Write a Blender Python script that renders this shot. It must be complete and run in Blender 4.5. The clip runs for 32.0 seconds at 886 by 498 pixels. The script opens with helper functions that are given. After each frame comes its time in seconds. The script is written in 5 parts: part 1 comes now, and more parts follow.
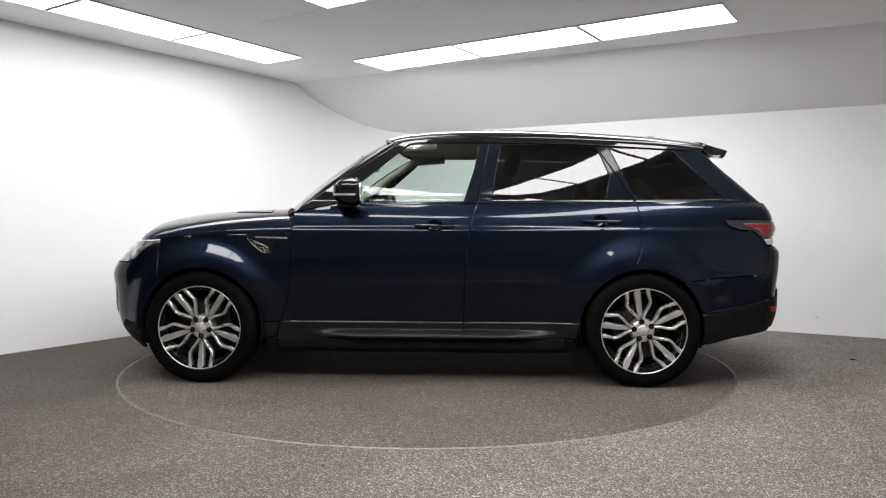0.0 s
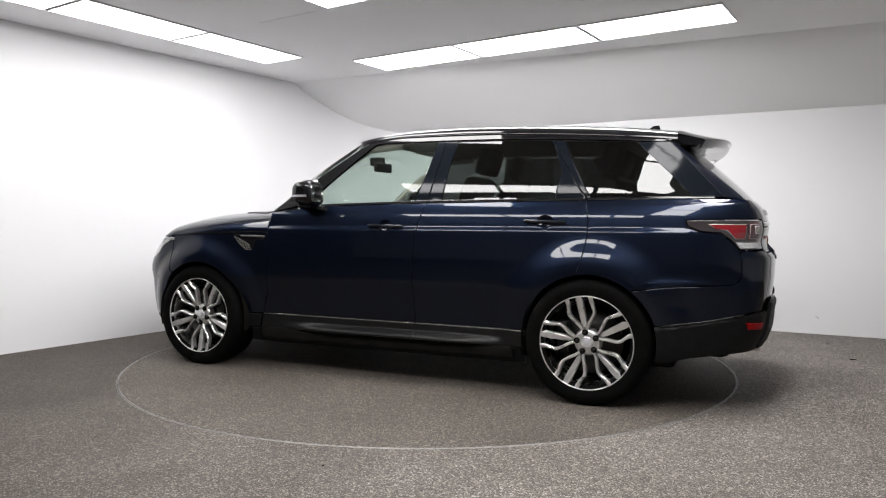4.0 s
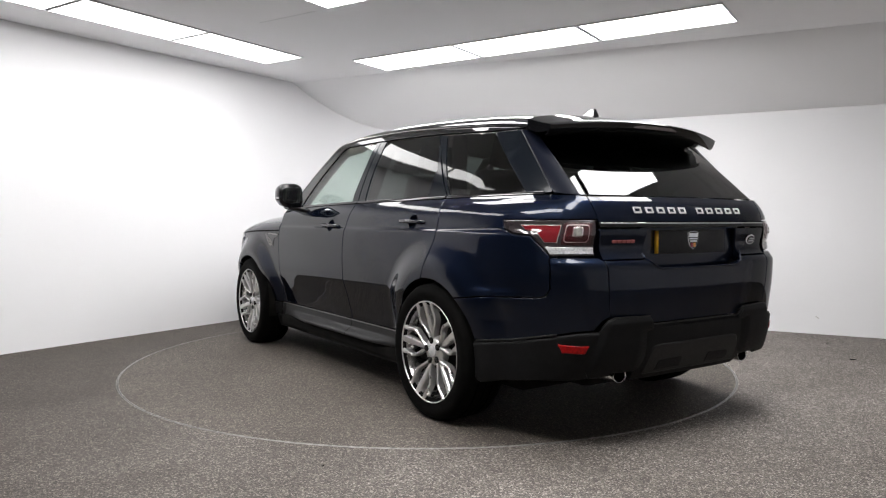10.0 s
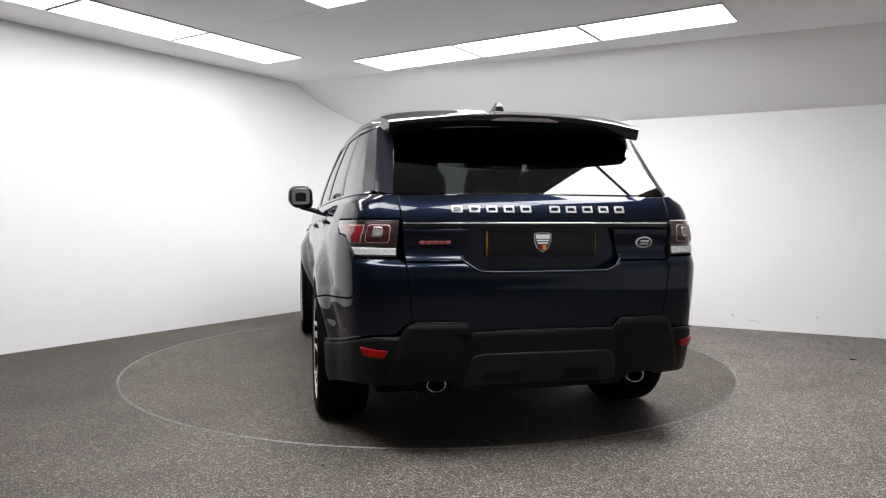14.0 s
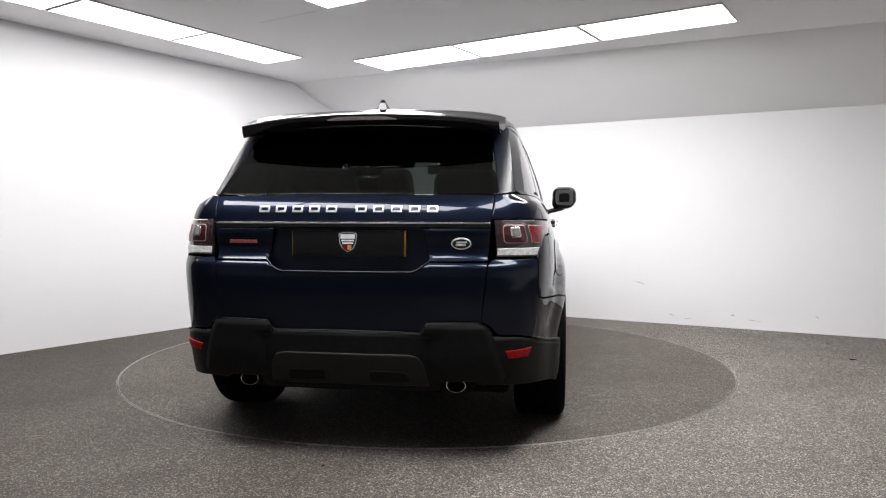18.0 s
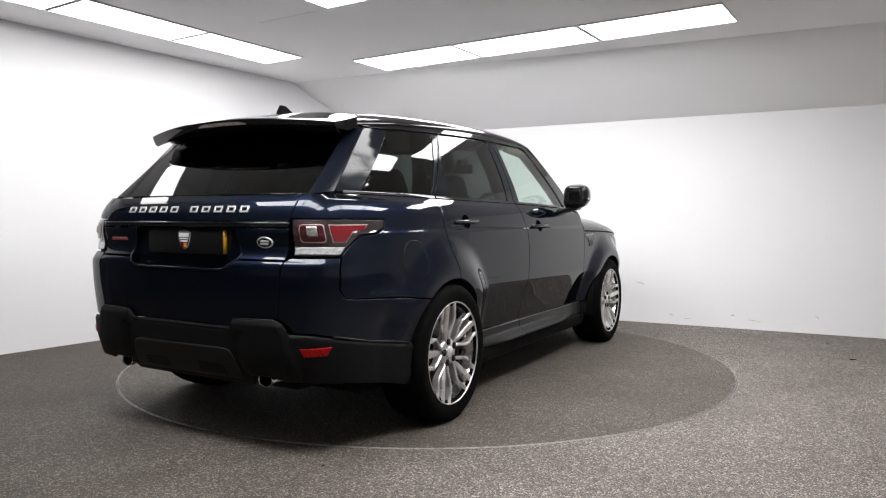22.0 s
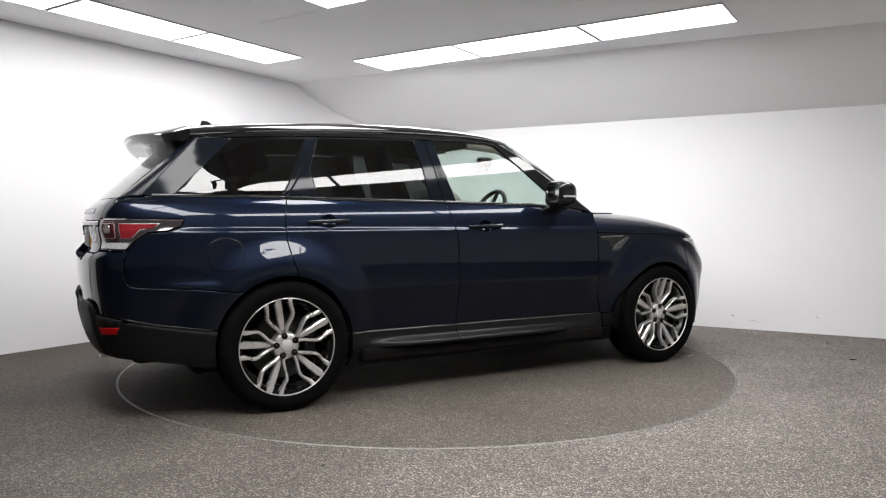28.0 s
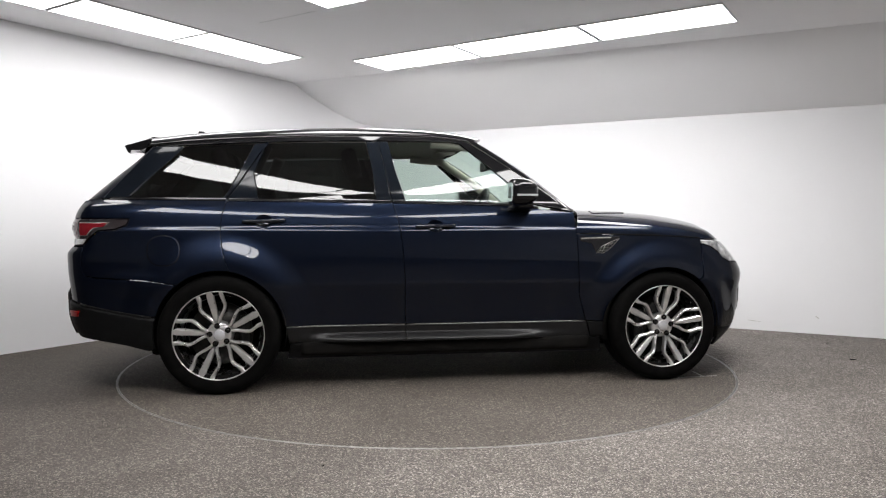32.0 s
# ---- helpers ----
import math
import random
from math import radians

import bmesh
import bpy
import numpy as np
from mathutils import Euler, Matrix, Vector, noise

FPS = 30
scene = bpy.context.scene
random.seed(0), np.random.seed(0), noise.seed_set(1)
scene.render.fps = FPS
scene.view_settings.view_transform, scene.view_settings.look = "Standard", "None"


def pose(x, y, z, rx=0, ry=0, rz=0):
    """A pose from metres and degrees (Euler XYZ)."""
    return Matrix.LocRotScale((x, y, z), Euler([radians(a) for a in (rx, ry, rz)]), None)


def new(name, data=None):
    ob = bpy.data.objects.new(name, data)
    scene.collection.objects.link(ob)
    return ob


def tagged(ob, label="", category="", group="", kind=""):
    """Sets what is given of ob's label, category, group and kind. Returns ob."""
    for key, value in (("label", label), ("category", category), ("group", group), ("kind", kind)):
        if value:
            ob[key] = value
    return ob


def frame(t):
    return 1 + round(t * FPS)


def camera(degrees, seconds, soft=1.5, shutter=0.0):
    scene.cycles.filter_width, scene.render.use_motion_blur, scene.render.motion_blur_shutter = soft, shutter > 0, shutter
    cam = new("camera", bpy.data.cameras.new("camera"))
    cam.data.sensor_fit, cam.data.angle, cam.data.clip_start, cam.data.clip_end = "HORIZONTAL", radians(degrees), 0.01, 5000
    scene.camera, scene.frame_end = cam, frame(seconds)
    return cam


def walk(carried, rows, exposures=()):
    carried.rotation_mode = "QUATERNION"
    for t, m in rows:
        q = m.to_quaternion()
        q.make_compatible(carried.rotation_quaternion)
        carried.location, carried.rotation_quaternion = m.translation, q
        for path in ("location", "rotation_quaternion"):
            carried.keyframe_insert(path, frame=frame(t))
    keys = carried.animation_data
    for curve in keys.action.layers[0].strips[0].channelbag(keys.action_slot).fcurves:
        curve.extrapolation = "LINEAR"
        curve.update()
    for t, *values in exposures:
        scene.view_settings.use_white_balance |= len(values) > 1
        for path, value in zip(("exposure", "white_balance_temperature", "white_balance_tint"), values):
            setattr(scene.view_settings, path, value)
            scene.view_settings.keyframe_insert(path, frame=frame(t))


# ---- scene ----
from mathutils.geometry import delaunay_2d_cdt

# ---------------- camera: fixed on a tripod before the turntable ----------------
cam = camera(63.5, 32.0, 1.2)
EYE = pose(0.0, -5.61, 1.0936, 87.593, -0.105, -1.063)
walk(cam, [(0.0, EYE), (32.0, EYE)])

# ---------------- light: a ring of ceiling panels; the world outside is almost dark ----------------
world = bpy.data.worlds.new("world")
scene.world = world
world.use_nodes = True
world.node_tree.nodes["Background"].inputs[0].default_value = (0.5, 0.52, 0.55, 1)
world.node_tree.nodes["Background"].inputs[1].default_value = 0.02
PANEL_POWER = 19.7
scene.view_settings.exposure = 0.0


# ---------------- materials ----------------
def material(name, colour, rough=0.5, metal=0.0, coat=0.0, coat_rough=0.03, spec=0.5):
    m = bpy.data.materials.new(name)
    m.use_nodes = True
    b = m.node_tree.nodes["Principled BSDF"]
    b.inputs["Base Color"].default_value = (*colour, 1)
    b.inputs["Roughness"].default_value = rough
    b.inputs["Metallic"].default_value = metal
    b.inputs["Coat Weight"].default_value = coat
    b.inputs["Coat Roughness"].default_value = coat_rough
    b.inputs["Specular IOR Level"].default_value = spec
    return m


def node(m, kind, **values):
    n = m.node_tree.nodes.new(kind)
    for key, value in values.items():
        if key in n.inputs:
            n.inputs[key].default_value = value
    return n


def wire(m, a, out, b, inp):
    m.node_tree.links.new(a.outputs[out], b.inputs[inp])


def ramp(m, stops):
    n = m.node_tree.nodes.new("ShaderNodeValToRGB")
    while len(n.color_ramp.elements) < len(stops):
        n.color_ramp.elements.new(0.5)
    for e, (p, col) in zip(n.color_ramp.elements, stops):
        e.position = p
        e.color = (*col, 1)
    return n


def vary(m, scale, low, high, bump=0.0, bump_scale=None, rough=None, detail=4.0):
    """Noise between two colours, with fine relief and an uneven gloss."""
    b = m.node_tree.nodes["Principled BSDF"]
    co = m.node_tree.nodes.new("ShaderNodeTexCoord")
    n = node(m, "ShaderNodeTexNoise", Scale=scale, Detail=detail)
    wire(m, co, "Object", n, "Vector")
    r = ramp(m, [(0.3, low), (0.7, high)])
    wire(m, n, "Fac", r, "Fac")
    wire(m, r, "Color", b, "Base Color")
    if bump:
        n2 = node(m, "ShaderNodeTexNoise", Scale=bump_scale or scale * 12, Detail=3.0)
        wire(m, co, "Object", n2, "Vector")
        bp = node(m, "ShaderNodeBump", Strength=bump, Distance=0.002)
        wire(m, n2, "Fac", bp, "Height")
        wire(m, bp, "Normal", b, "Normal")
    if rough:
        mr = node(m, "ShaderNodeMapRange")
        mr.inputs["To Min"].default_value, mr.inputs["To Max"].default_value = rough
        wire(m, n, "Fac", mr, "Value")
        wire(m, mr, "Result", b, "Roughness")
    return m


def glass(name, tint):
    """Thin tinted pane: clear along the ray, mirror by Fresnel."""
    m = bpy.data.materials.new(name)
    m.use_nodes = True
    nt = m.node_tree
    nt.nodes.remove(nt.nodes["Principled BSDF"])
    out = nt.nodes["Material Output"]
    tr = node(m, "ShaderNodeBsdfTransparent", Color=(*tint, 1))
    gl = node(m, "ShaderNodeBsdfGlossy", Color=(1, 1, 1, 1), Roughness=0.0)
    fr = node(m, "ShaderNodeLayerWeight", Blend=0.5)
    pw = m.node_tree.nodes.new("ShaderNodeMath")
    pw.operation = "POWER"
    pw.inputs[1].default_value = 5.0
    wire(m, fr, "Facing", pw, 0)
    ma = m.node_tree.nodes.new("ShaderNodeMath")
    ma.operation = "MULTIPLY_ADD"
    ma.inputs[1].default_value, ma.inputs[2].default_value = 0.92, 0.045
    wire(m, pw, 0, ma, 0)
    mx = node(m, "ShaderNodeMixShader")
    wire(m, ma, 0, mx, "Fac")
    nt.links.new(tr.outputs[0], mx.inputs[1])
    nt.links.new(gl.outputs[0], mx.inputs[2])
    nt.links.new(mx.outputs[0], out.inputs["Surface"])
    return m


def paint_material():
    m = material("navy_paint", (0.004, 0.007, 0.03), 0.36, 0.75, 1.0, 0.022, 0.0)
    b = m.node_tree.nodes["Principled BSDF"]
    b.inputs["Coat IOR"].default_value = 1.38
    b.inputs["Specular Tint"].default_value = (0.16, 0.18, 0.26, 1)
    co = m.node_tree.nodes.new("ShaderNodeTexCoord")
    v = node(m, "ShaderNodeTexVoronoi", Scale=900.0)
    wire(m, co, "Object", v, "Vector")
    r = ramp(m, [(0.0, (0.0036, 0.0062, 0.0145)), (1.0, (0.0096, 0.0150, 0.0310))])
    wire(m, v, "Color", r, "Fac")
    wire(m, r, "Color", b, "Base Color")
    n = node(m, "ShaderNodeTexNoise", Scale=55.0, Detail=1.0)
    wire(m, co, "Object", n, "Vector")
    bp = node(m, "ShaderNodeBump", Strength=0.005, Distance=0.002)
    wire(m, n, "Fac", bp, "Height")
    wire(m, bp, "Normal", b, "Coat Normal")
    return m


def floor_material(name, tint, side_tone=True):
    """Fine resin-bound stone: pale and dark grains in a grey-brown binder, with soft dirty patches."""
    m = material(name, (0.2, 0.18, 0.16), 0.75)
    b = m.node_tree.nodes["Principled BSDF"]
    co = m.node_tree.nodes.new("ShaderNodeTexCoord")
    v = node(m, "ShaderNodeTexVoronoi", Scale=170.0)
    wire(m, co, "Object", v, "Vector")
    r = ramp(m, [(0.0, (0.044, 0.039, 0.0362)), (0.30, (0.080, 0.0706, 0.0640)), (0.60, (0.133, 0.118, 0.107)), (0.82, (0.205, 0.186, 0.171)), (1.0, (0.43, 0.41, 0.388))])
    sep = m.node_tree.nodes.new("ShaderNodeSeparateColor")
    wire(m, v, "Color", sep, "Color")
    wire(m, sep, "Red", r, "Fac")
    n = node(m, "ShaderNodeTexNoise", Scale=1.3, Detail=6.0, Roughness=0.62)
    wire(m, co, "Object", n, "Vector")
    r2 = ramp(m, [(0.3, (0.74, 0.72, 0.69)), (0.7, (1.14, 1.14, 1.14))])
    wire(m, n, "Fac", r2, "Fac")
    n3 = node(m, "ShaderNodeTexNoise", Scale=28.0, Detail=4.0, Roughness=0.7)
    wire(m, co, "Object", n3, "Vector")
    r3 = ramp(m, [(0.3, (0.82, 0.82, 0.82)), (0.7, (1.15, 1.15, 1.15))])
    wire(m, n3, "Fac", r3, "Fac")
    # stain plus painted light over X: left dimmed, right lightened, edge broken by noise
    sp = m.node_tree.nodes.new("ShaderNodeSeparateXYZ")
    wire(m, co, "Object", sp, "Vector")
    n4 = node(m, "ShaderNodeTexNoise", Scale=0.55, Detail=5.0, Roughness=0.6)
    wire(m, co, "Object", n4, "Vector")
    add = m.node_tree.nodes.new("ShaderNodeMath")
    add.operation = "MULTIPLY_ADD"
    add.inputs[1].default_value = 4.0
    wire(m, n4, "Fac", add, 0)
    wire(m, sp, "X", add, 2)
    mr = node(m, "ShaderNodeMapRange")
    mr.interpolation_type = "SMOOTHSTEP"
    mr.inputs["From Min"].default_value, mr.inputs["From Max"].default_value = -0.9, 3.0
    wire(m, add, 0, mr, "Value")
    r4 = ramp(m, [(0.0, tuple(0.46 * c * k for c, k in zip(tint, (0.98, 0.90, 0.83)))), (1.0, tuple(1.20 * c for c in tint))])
    if side_tone:
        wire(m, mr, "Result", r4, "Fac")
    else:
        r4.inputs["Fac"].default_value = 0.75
    prev = r
    for q in (r2, r3, r4):
        mix = m.node_tree.nodes.new("ShaderNodeMix")
        mix.data_type, mix.blend_type = "RGBA", "MULTIPLY"
        mix.inputs["Factor"].default_value = 1.0
        m.node_tree.links.new(prev.outputs["Color" if prev is r else 2], mix.inputs[6])
        m.node_tree.links.new(q.outputs["Color"], mix.inputs[7])
        prev = mix
    m.node_tree.links.new(prev.outputs[2], b.inputs["Base Color"])
    bp = node(m, "ShaderNodeBump", Strength=0.5, Distance=0.002)
    wire(m, v, "Distance", bp, "Height")
    wire(m, bp, "Normal", b, "Normal")
    return m


def glow(name, colour, strength):
    m = bpy.data.materials.new(name)
    m.use_nodes = True
    b = m.node_tree.nodes["Principled BSDF"]
    b.inputs["Base Color"].default_value = (*colour, 1)
    b.inputs["Emission Color"].default_value = (*colour, 1)
    b.inputs["Emission Strength"].default_value = strength
    return m


PAINT = paint_material()
BLACK_GLOSS = vary(material("gloss_black", (0.005, 0.005, 0.006), 0.04), 40, (0.004, 0.004, 0.005), (0.007, 0.007, 0.008), rough=(0.02, 0.06))
HANDLE_PAINT = vary(material("dark_handle_paint", (0.005, 0.006, 0.012), 0.08), 40, (0.004, 0.005, 0.010), (0.006, 0.008, 0.016), rough=(0.05, 0.10))
# body navy for the tail pillar, its dark reflection put into the colour
TAIL_NAVY = vary(material("darkened_navy", (0.004, 0.005, 0.010), 0.28, spec=0.22), 400, (0.0035, 0.0047, 0.0100), (0.0042, 0.0055, 0.0118), rough=(0.26, 0.30))
PILLAR_BLACK = vary(material("pillar_film", (0.008, 0.008, 0.010), 0.10, spec=0.20), 400, (0.0055, 0.0074, 0.0108), (0.0068, 0.0090, 0.0130), rough=(0.07, 0.09))
PLASTIC = vary(material("grained_plastic", (0.006, 0.006, 0.006), 0.5, spec=0.14), 30, (0.0044, 0.0045, 0.0048), (0.0074, 0.0075, 0.0080), 0.3, 900, (0.46, 0.60))
PLASTIC_GREY = vary(material("grey_plastic", (0.03, 0.03, 0.03), 0.5, spec=0.25), 25, (0.006, 0.006, 0.0063), (0.010, 0.010, 0.0104), 0.25, 900, (0.4, 0.55))
RUBBER = vary(material("tyre_rubber", (0.008, 0.008, 0.008), 0.75, spec=0.04), 20, (0.0024, 0.0024, 0.0024), (0.0050, 0.0048, 0.0046), 0.4, 400, (0.62, 0.85))
SATIN = vary(material("satin_plastic", (0.01, 0.01, 0.01), 0.4, spec=0.25), 25, (0.007, 0.007, 0.0074), (0.011, 0.011, 0.0115), 0.1, 900, (0.28, 0.42))
UNDER = vary(material("underbody_black", (0.006, 0.006, 0.006), 0.85, spec=0.1), 8, (0.004, 0.004, 0.004), (0.010, 0.009, 0.008))
ALLOY = vary(material("silver_alloy", (0.6, 0.59, 0.58), 0.24, 0.78, 0.4), 14, (0.63, 0.62, 0.61), (0.73, 0.72, 0.71), 0.03, 300, (0.24, 0.34))
CHROME = material("chrome", (0.75, 0.75, 0.76), 0.08, 1.0)
EDGE_METAL = vary(material("worn_edging", (0.30, 0.29, 0.28), 0.5, 0.5), 30, (0.13, 0.127, 0.123), (0.34, 0.33, 0.32), 0.1, 400, (0.35, 0.55))
STEEL = vary(material("brushed_steel", (0.3, 0.29, 0.28), 0.4, 0.9), 50, (0.22, 0.21, 0.20), (0.36, 0.35, 0.33), 0.1, 500, (0.3, 0.5))
DISC_METAL = vary(material("brake_iron", (0.12, 0.115, 0.11), 0.45, 0.8), 30, (0.016, 0.015, 0.015), (0.034, 0.032, 0.030), 0.1, 300)
BARREL_METAL = vary(material("shadowed_alloy", (0.3, 0.3, 0.3), 0.3, 1.0), 20, (0.38, 0.375, 0.37), (0.48, 0.475, 0.47), 0.03, 300, (0.22, 0.32))
GLASS_CLEAR = glass("green_tint_glass", (0.70, 0.78, 0.74))
GLASS_DARK = glass("privacy_glass", (0.065, 0.075, 0.072))
RED_LENS = material("red_lens", (0.17, 0.008, 0.013), 0.12, 0.0, 1.0, 0.02)
RED_DARK = material("dark_red_lens", (0.060, 0.010, 0.013), 0.15, 0.0, 1.0, 0.02)
CLEAR_LENS = vary(material("ribbed_clear_lens", (0.62, 0.63, 0.64), 0.2, 0.35, 0.8, 0.02), 90, (0.45, 0.46, 0.47), (0.90, 0.91, 0.92))
HEAD_LENS = vary(material("headlamp_lens", (0.5, 0.5, 0.5), 0.12, 0.5, 1.0, 0.02), 22, (0.10, 0.10, 0.105), (0.90, 0.91, 0.92), detail=2.0)
LAMP_DARK = material("smoked_lens", (0.025, 0.02, 0.022), 0.1, 0.0, 1.0, 0.02)
REFLECTOR = vary(material("red_reflector", (0.5, 0.003, 0.003), 0.3, 0.0, 0.0, 0.03, 0.25), 90, (0.16, 0.0008, 0.0015), (0.42, 0.002, 0.003))
LEATHER = vary(material("dark_leather", (0.018, 0.017, 0.017), 0.5), 18, (0.013, 0.012, 0.012), (0.026, 0.025, 0.024), 0.3, 500, (0.42, 0.58))
TRIM_BEIGE = vary(material("pale_cloth_trim", (0.45, 0.42, 0.36), 0.9), 25, (0.41, 0.38, 0.33), (0.49, 0.46, 0.40), 0.3, 700)
PLATE_BLACK = vary(material("blanked_plate", (0.006, 0.006, 0.007), 0.35, spec=0.25), 40, (0.005, 0.005, 0.006), (0.008, 0.008, 0.009), rough=(0.28, 0.4))
YELLOW = material("plate_yellow", (0.62, 0.33, 0.01), 0.4)
BADGE_GREEN = material("badge_dark", (0.012, 0.016, 0.014), 0.25, 0.0, 0.8)
LETTER_SILVER = material("letter_silver", (0.72, 0.72, 0.74), 0.25, 0.5)
LENS_RIM = material("lens_rim_grey", (0.40, 0.37, 0.37), 0.25, 0.3)
EYE_LENS = vary(material("eye_lens", (0.3, 0.3, 0.28), 0.12, 0.2, 1.0, 0.02), 60, (0.16, 0.15, 0.14), (0.40, 0.40, 0.37))
LETTER_RED = material("letter_red", (0.35, 0.10, 0.10), 0.3, 0.3)
WHITE_PAINT_DECAL = material("decal_white", (0.7, 0.72, 0.76), 0.4)
ORANGE = material("decal_orange", (0.6, 0.22, 0.04), 0.4)
MIRROR = material("mirror_glass", (0.85, 0.87, 0.88), 0.01, 1.0)
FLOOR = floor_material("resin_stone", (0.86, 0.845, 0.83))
TABLE_STONE = floor_material("table_stone", (0.585, 0.553, 0.515), False)
WALL = vary(material("white_wall_paint", (0.82, 0.82, 0.83), 0.75), 0.7, (0.80, 0.80, 0.815), (0.84, 0.84, 0.855), 0.08, 120, (0.68, 0.82))
WALL_GREY = vary(material("grey_wall_paint", (0.3, 0.3, 0.3), 0.8), 0.9, (0.44, 0.44, 0.445), (0.52, 0.52, 0.525), 0.08, 120)
WALL_DARK = vary(material("dark_wall_paint", (0.06, 0.06, 0.06), 0.8), 0.9, (0.05, 0.05, 0.052), (0.075, 0.075, 0.077), 0.08, 120)
CEIL = vary(material("white_ceiling_paint", (0.78, 0.78, 0.79), 0.85), 0.6, (0.915, 0.915, 0.925), (0.94, 0.94, 0.95), 0.06, 150)
FRAME_WHITE = material("panel_frame", (0.7, 0.7, 0.71), 0.5)
PANEL_GLOW = glow("panel_light", (1.0, 0.985, 0.98), PANEL_POWER)
# row strengths set apart by hand to balance the light on walls and floor
PANEL_SOFT = glow("dimmed_panel_light", (1.0, 0.985, 0.98), 0.45 * PANEL_POWER)
PANEL_STRONG = glow("right_panel_light", (1.0, 0.985, 0.98), 0.98 * PANEL_POWER)
PANEL_BACK = glow("back_panel_light", (1.0, 0.985, 0.98), 0.94 * PANEL_POWER)


# ---------------- mesh helpers ----------------
def mesh_of(name, verts, faces, mat, normals=None, smooth=True):
    me = bpy.data.meshes.new(name)
    me.from_pydata([tuple(map(float, v)) for v in verts], [], [tuple(map(int, f)) for f in faces])
    me.materials.append(mat)
    if smooth:
        me.polygons.foreach_set("use_smooth", [True] * len(me.polygons))
    me.update()
    if normals is not None:
        me.normals_split_custom_set_from_vertices([tuple(map(float, n)) for n in normals])
    return me


def link(name, me, parent=None, label=""):
    ob = new(name, me)
    if parent is not None:
        ob.parent = parent
    if label:
        tagged(ob, label)
    return ob


def part(name, bm, mat, parent, label="", smooth=True):
    """Links a bmesh as one mesh object under a thing or a part."""
    me = bpy.data.meshes.new(name)
    bm.to_mesh(me)
    bm.free()
    me.materials.append(mat)
    me.polygons.foreach_set("use_smooth", [smooth] * len(me.polygons))
    me.update()
    return link(name, me, parent, label)


def box(size, at=(0, 0, 0), bevel=0.0, segments=2, turn=None):
    bm = bmesh.new()
    bmesh.ops.create_cube(bm, size=1.0)
    bmesh.ops.scale(bm, vec=size, verts=bm.verts)
    if bevel:
        bmesh.ops.bevel(bm, geom=list(bm.edges), offset=bevel, segments=segments, profile=0.6, affect="EDGES")
    if turn is not None:
        bmesh.ops.transform(bm, matrix=turn, verts=bm.verts)
    bmesh.ops.translate(bm, vec=at, verts=bm.verts)
    return bm


def sharp(ob, degrees=35):
    """Hard edges stay hard on a smooth mesh."""
    ob.data.set_sharp_from_angle(angle=radians(degrees))
    return ob


def lathe(profile, n=72, axis="y"):
    """Turns a profile of (radius, along) round an axis."""
    verts, faces = [], []
    k = len(profile)
    for i in range(n):
        a = 2 * math.pi * i / n
        for r, h in profile:
            verts.append((r * math.cos(a), h, r * math.sin(a)) if axis == "y" else (r * math.cos(a), r * math.sin(a), h))
    for i in range(n):
        j = (i + 1) % n
        for q in range(k - 1):
            faces.append((i * k + q, i * k + q + 1, j * k + q + 1, j * k + q))
    return verts, faces


def tube(points, radius, n=10, caps=True):
    """A round bar along points."""
    pts = [Vector(p) for p in points]
    verts, faces = [], []
    up = Vector((0, 0, 1))
    for i, p in enumerate(pts):
        d = (pts[min(i + 1, len(pts) - 1)] - pts[max(i - 1, 0)]).normalized()
        a = d.cross(up)
        a = a.normalized() if a.length > 1e-4 else Vector((1, 0, 0))
        b = d.cross(a).normalized()
        rad = radius[i] if isinstance(radius, (list, tuple)) else radius
        for k in range(n):
            w = 2 * math.pi * k / n
            verts.append(p + rad * (math.cos(w) * a + math.sin(w) * b))
    for i in range(len(pts) - 1):
        for k in range(n):
            q = (k + 1) % n
            faces.append((i * n + k, i * n + q, (i + 1) * n + q, (i + 1) * n + k))
    if caps:
        faces.append(tuple(range(n))[::-1])
        faces.append(tuple((len(pts) - 1) * n + k for k in range(n)))
    return verts, faces


# ---------------- the car's skin: one smooth surface over (run round the plan, height) ----------------
def smooth_table(knots, step, sigma):
    k = np.array(knots, float)
    g = np.arange(k[0, 0], k[-1, 0] + step / 2, step)
    # cubic Hermite through the knots, then a narrow blur
    x, y = k[:, 0], k[:, 1]
    m = np.gradient(y, x)
    i = np.clip(np.searchsorted(x, g, side="right") - 1, 0, len(x) - 2)
    h = x[i + 1] - x[i]
    u = (g - x[i]) / h
    v = (2 * u**3 - 3 * u**2 + 1) * y[i] + (u**3 - 2 * u**2 + u) * h * m[i] + (3 * u**2 - 2 * u**3) * y[i + 1] + (u**3 - u**2) * h * m[i + 1]
    n = int(4 * sigma / step) + 1
    w = np.exp(-0.5 * (np.arange(-n, n + 1) * step / sigma) ** 2)
    pad = np.concatenate([2 * v[0] - v[n:0:-1], v, 2 * v[-1] - v[-2 : -n - 2 : -1]])
    return g, np.convolve(pad, w / w.sum(), "valid")


PLAN = [(-2.44, 0), (-2.437, 0.25), (-2.425, 0.48), (-2.400, 0.66), (-2.362, 0.772), (-2.285, 0.850), (-2.125, 0.904), (-1.85, 0.932), (-1.46, 0.940),
        (-0.8, 0.942), (-0.2, 0.943), (0.5, 0.943), (1.1, 0.943), (1.46, 0.941), (1.75, 0.928), (1.97, 0.888), (2.12, 0.785), (2.205, 0.64), (2.295, 0.38), (2.345, 0)]
run = np.concatenate([[0], np.cumsum(np.hypot(*np.diff(np.array(PLAN), axis=0).T))])
S_END = run[-1]
SG, PX = smooth_table(list(zip(run, [p[0] for p in PLAN])), 0.004, 0.035)
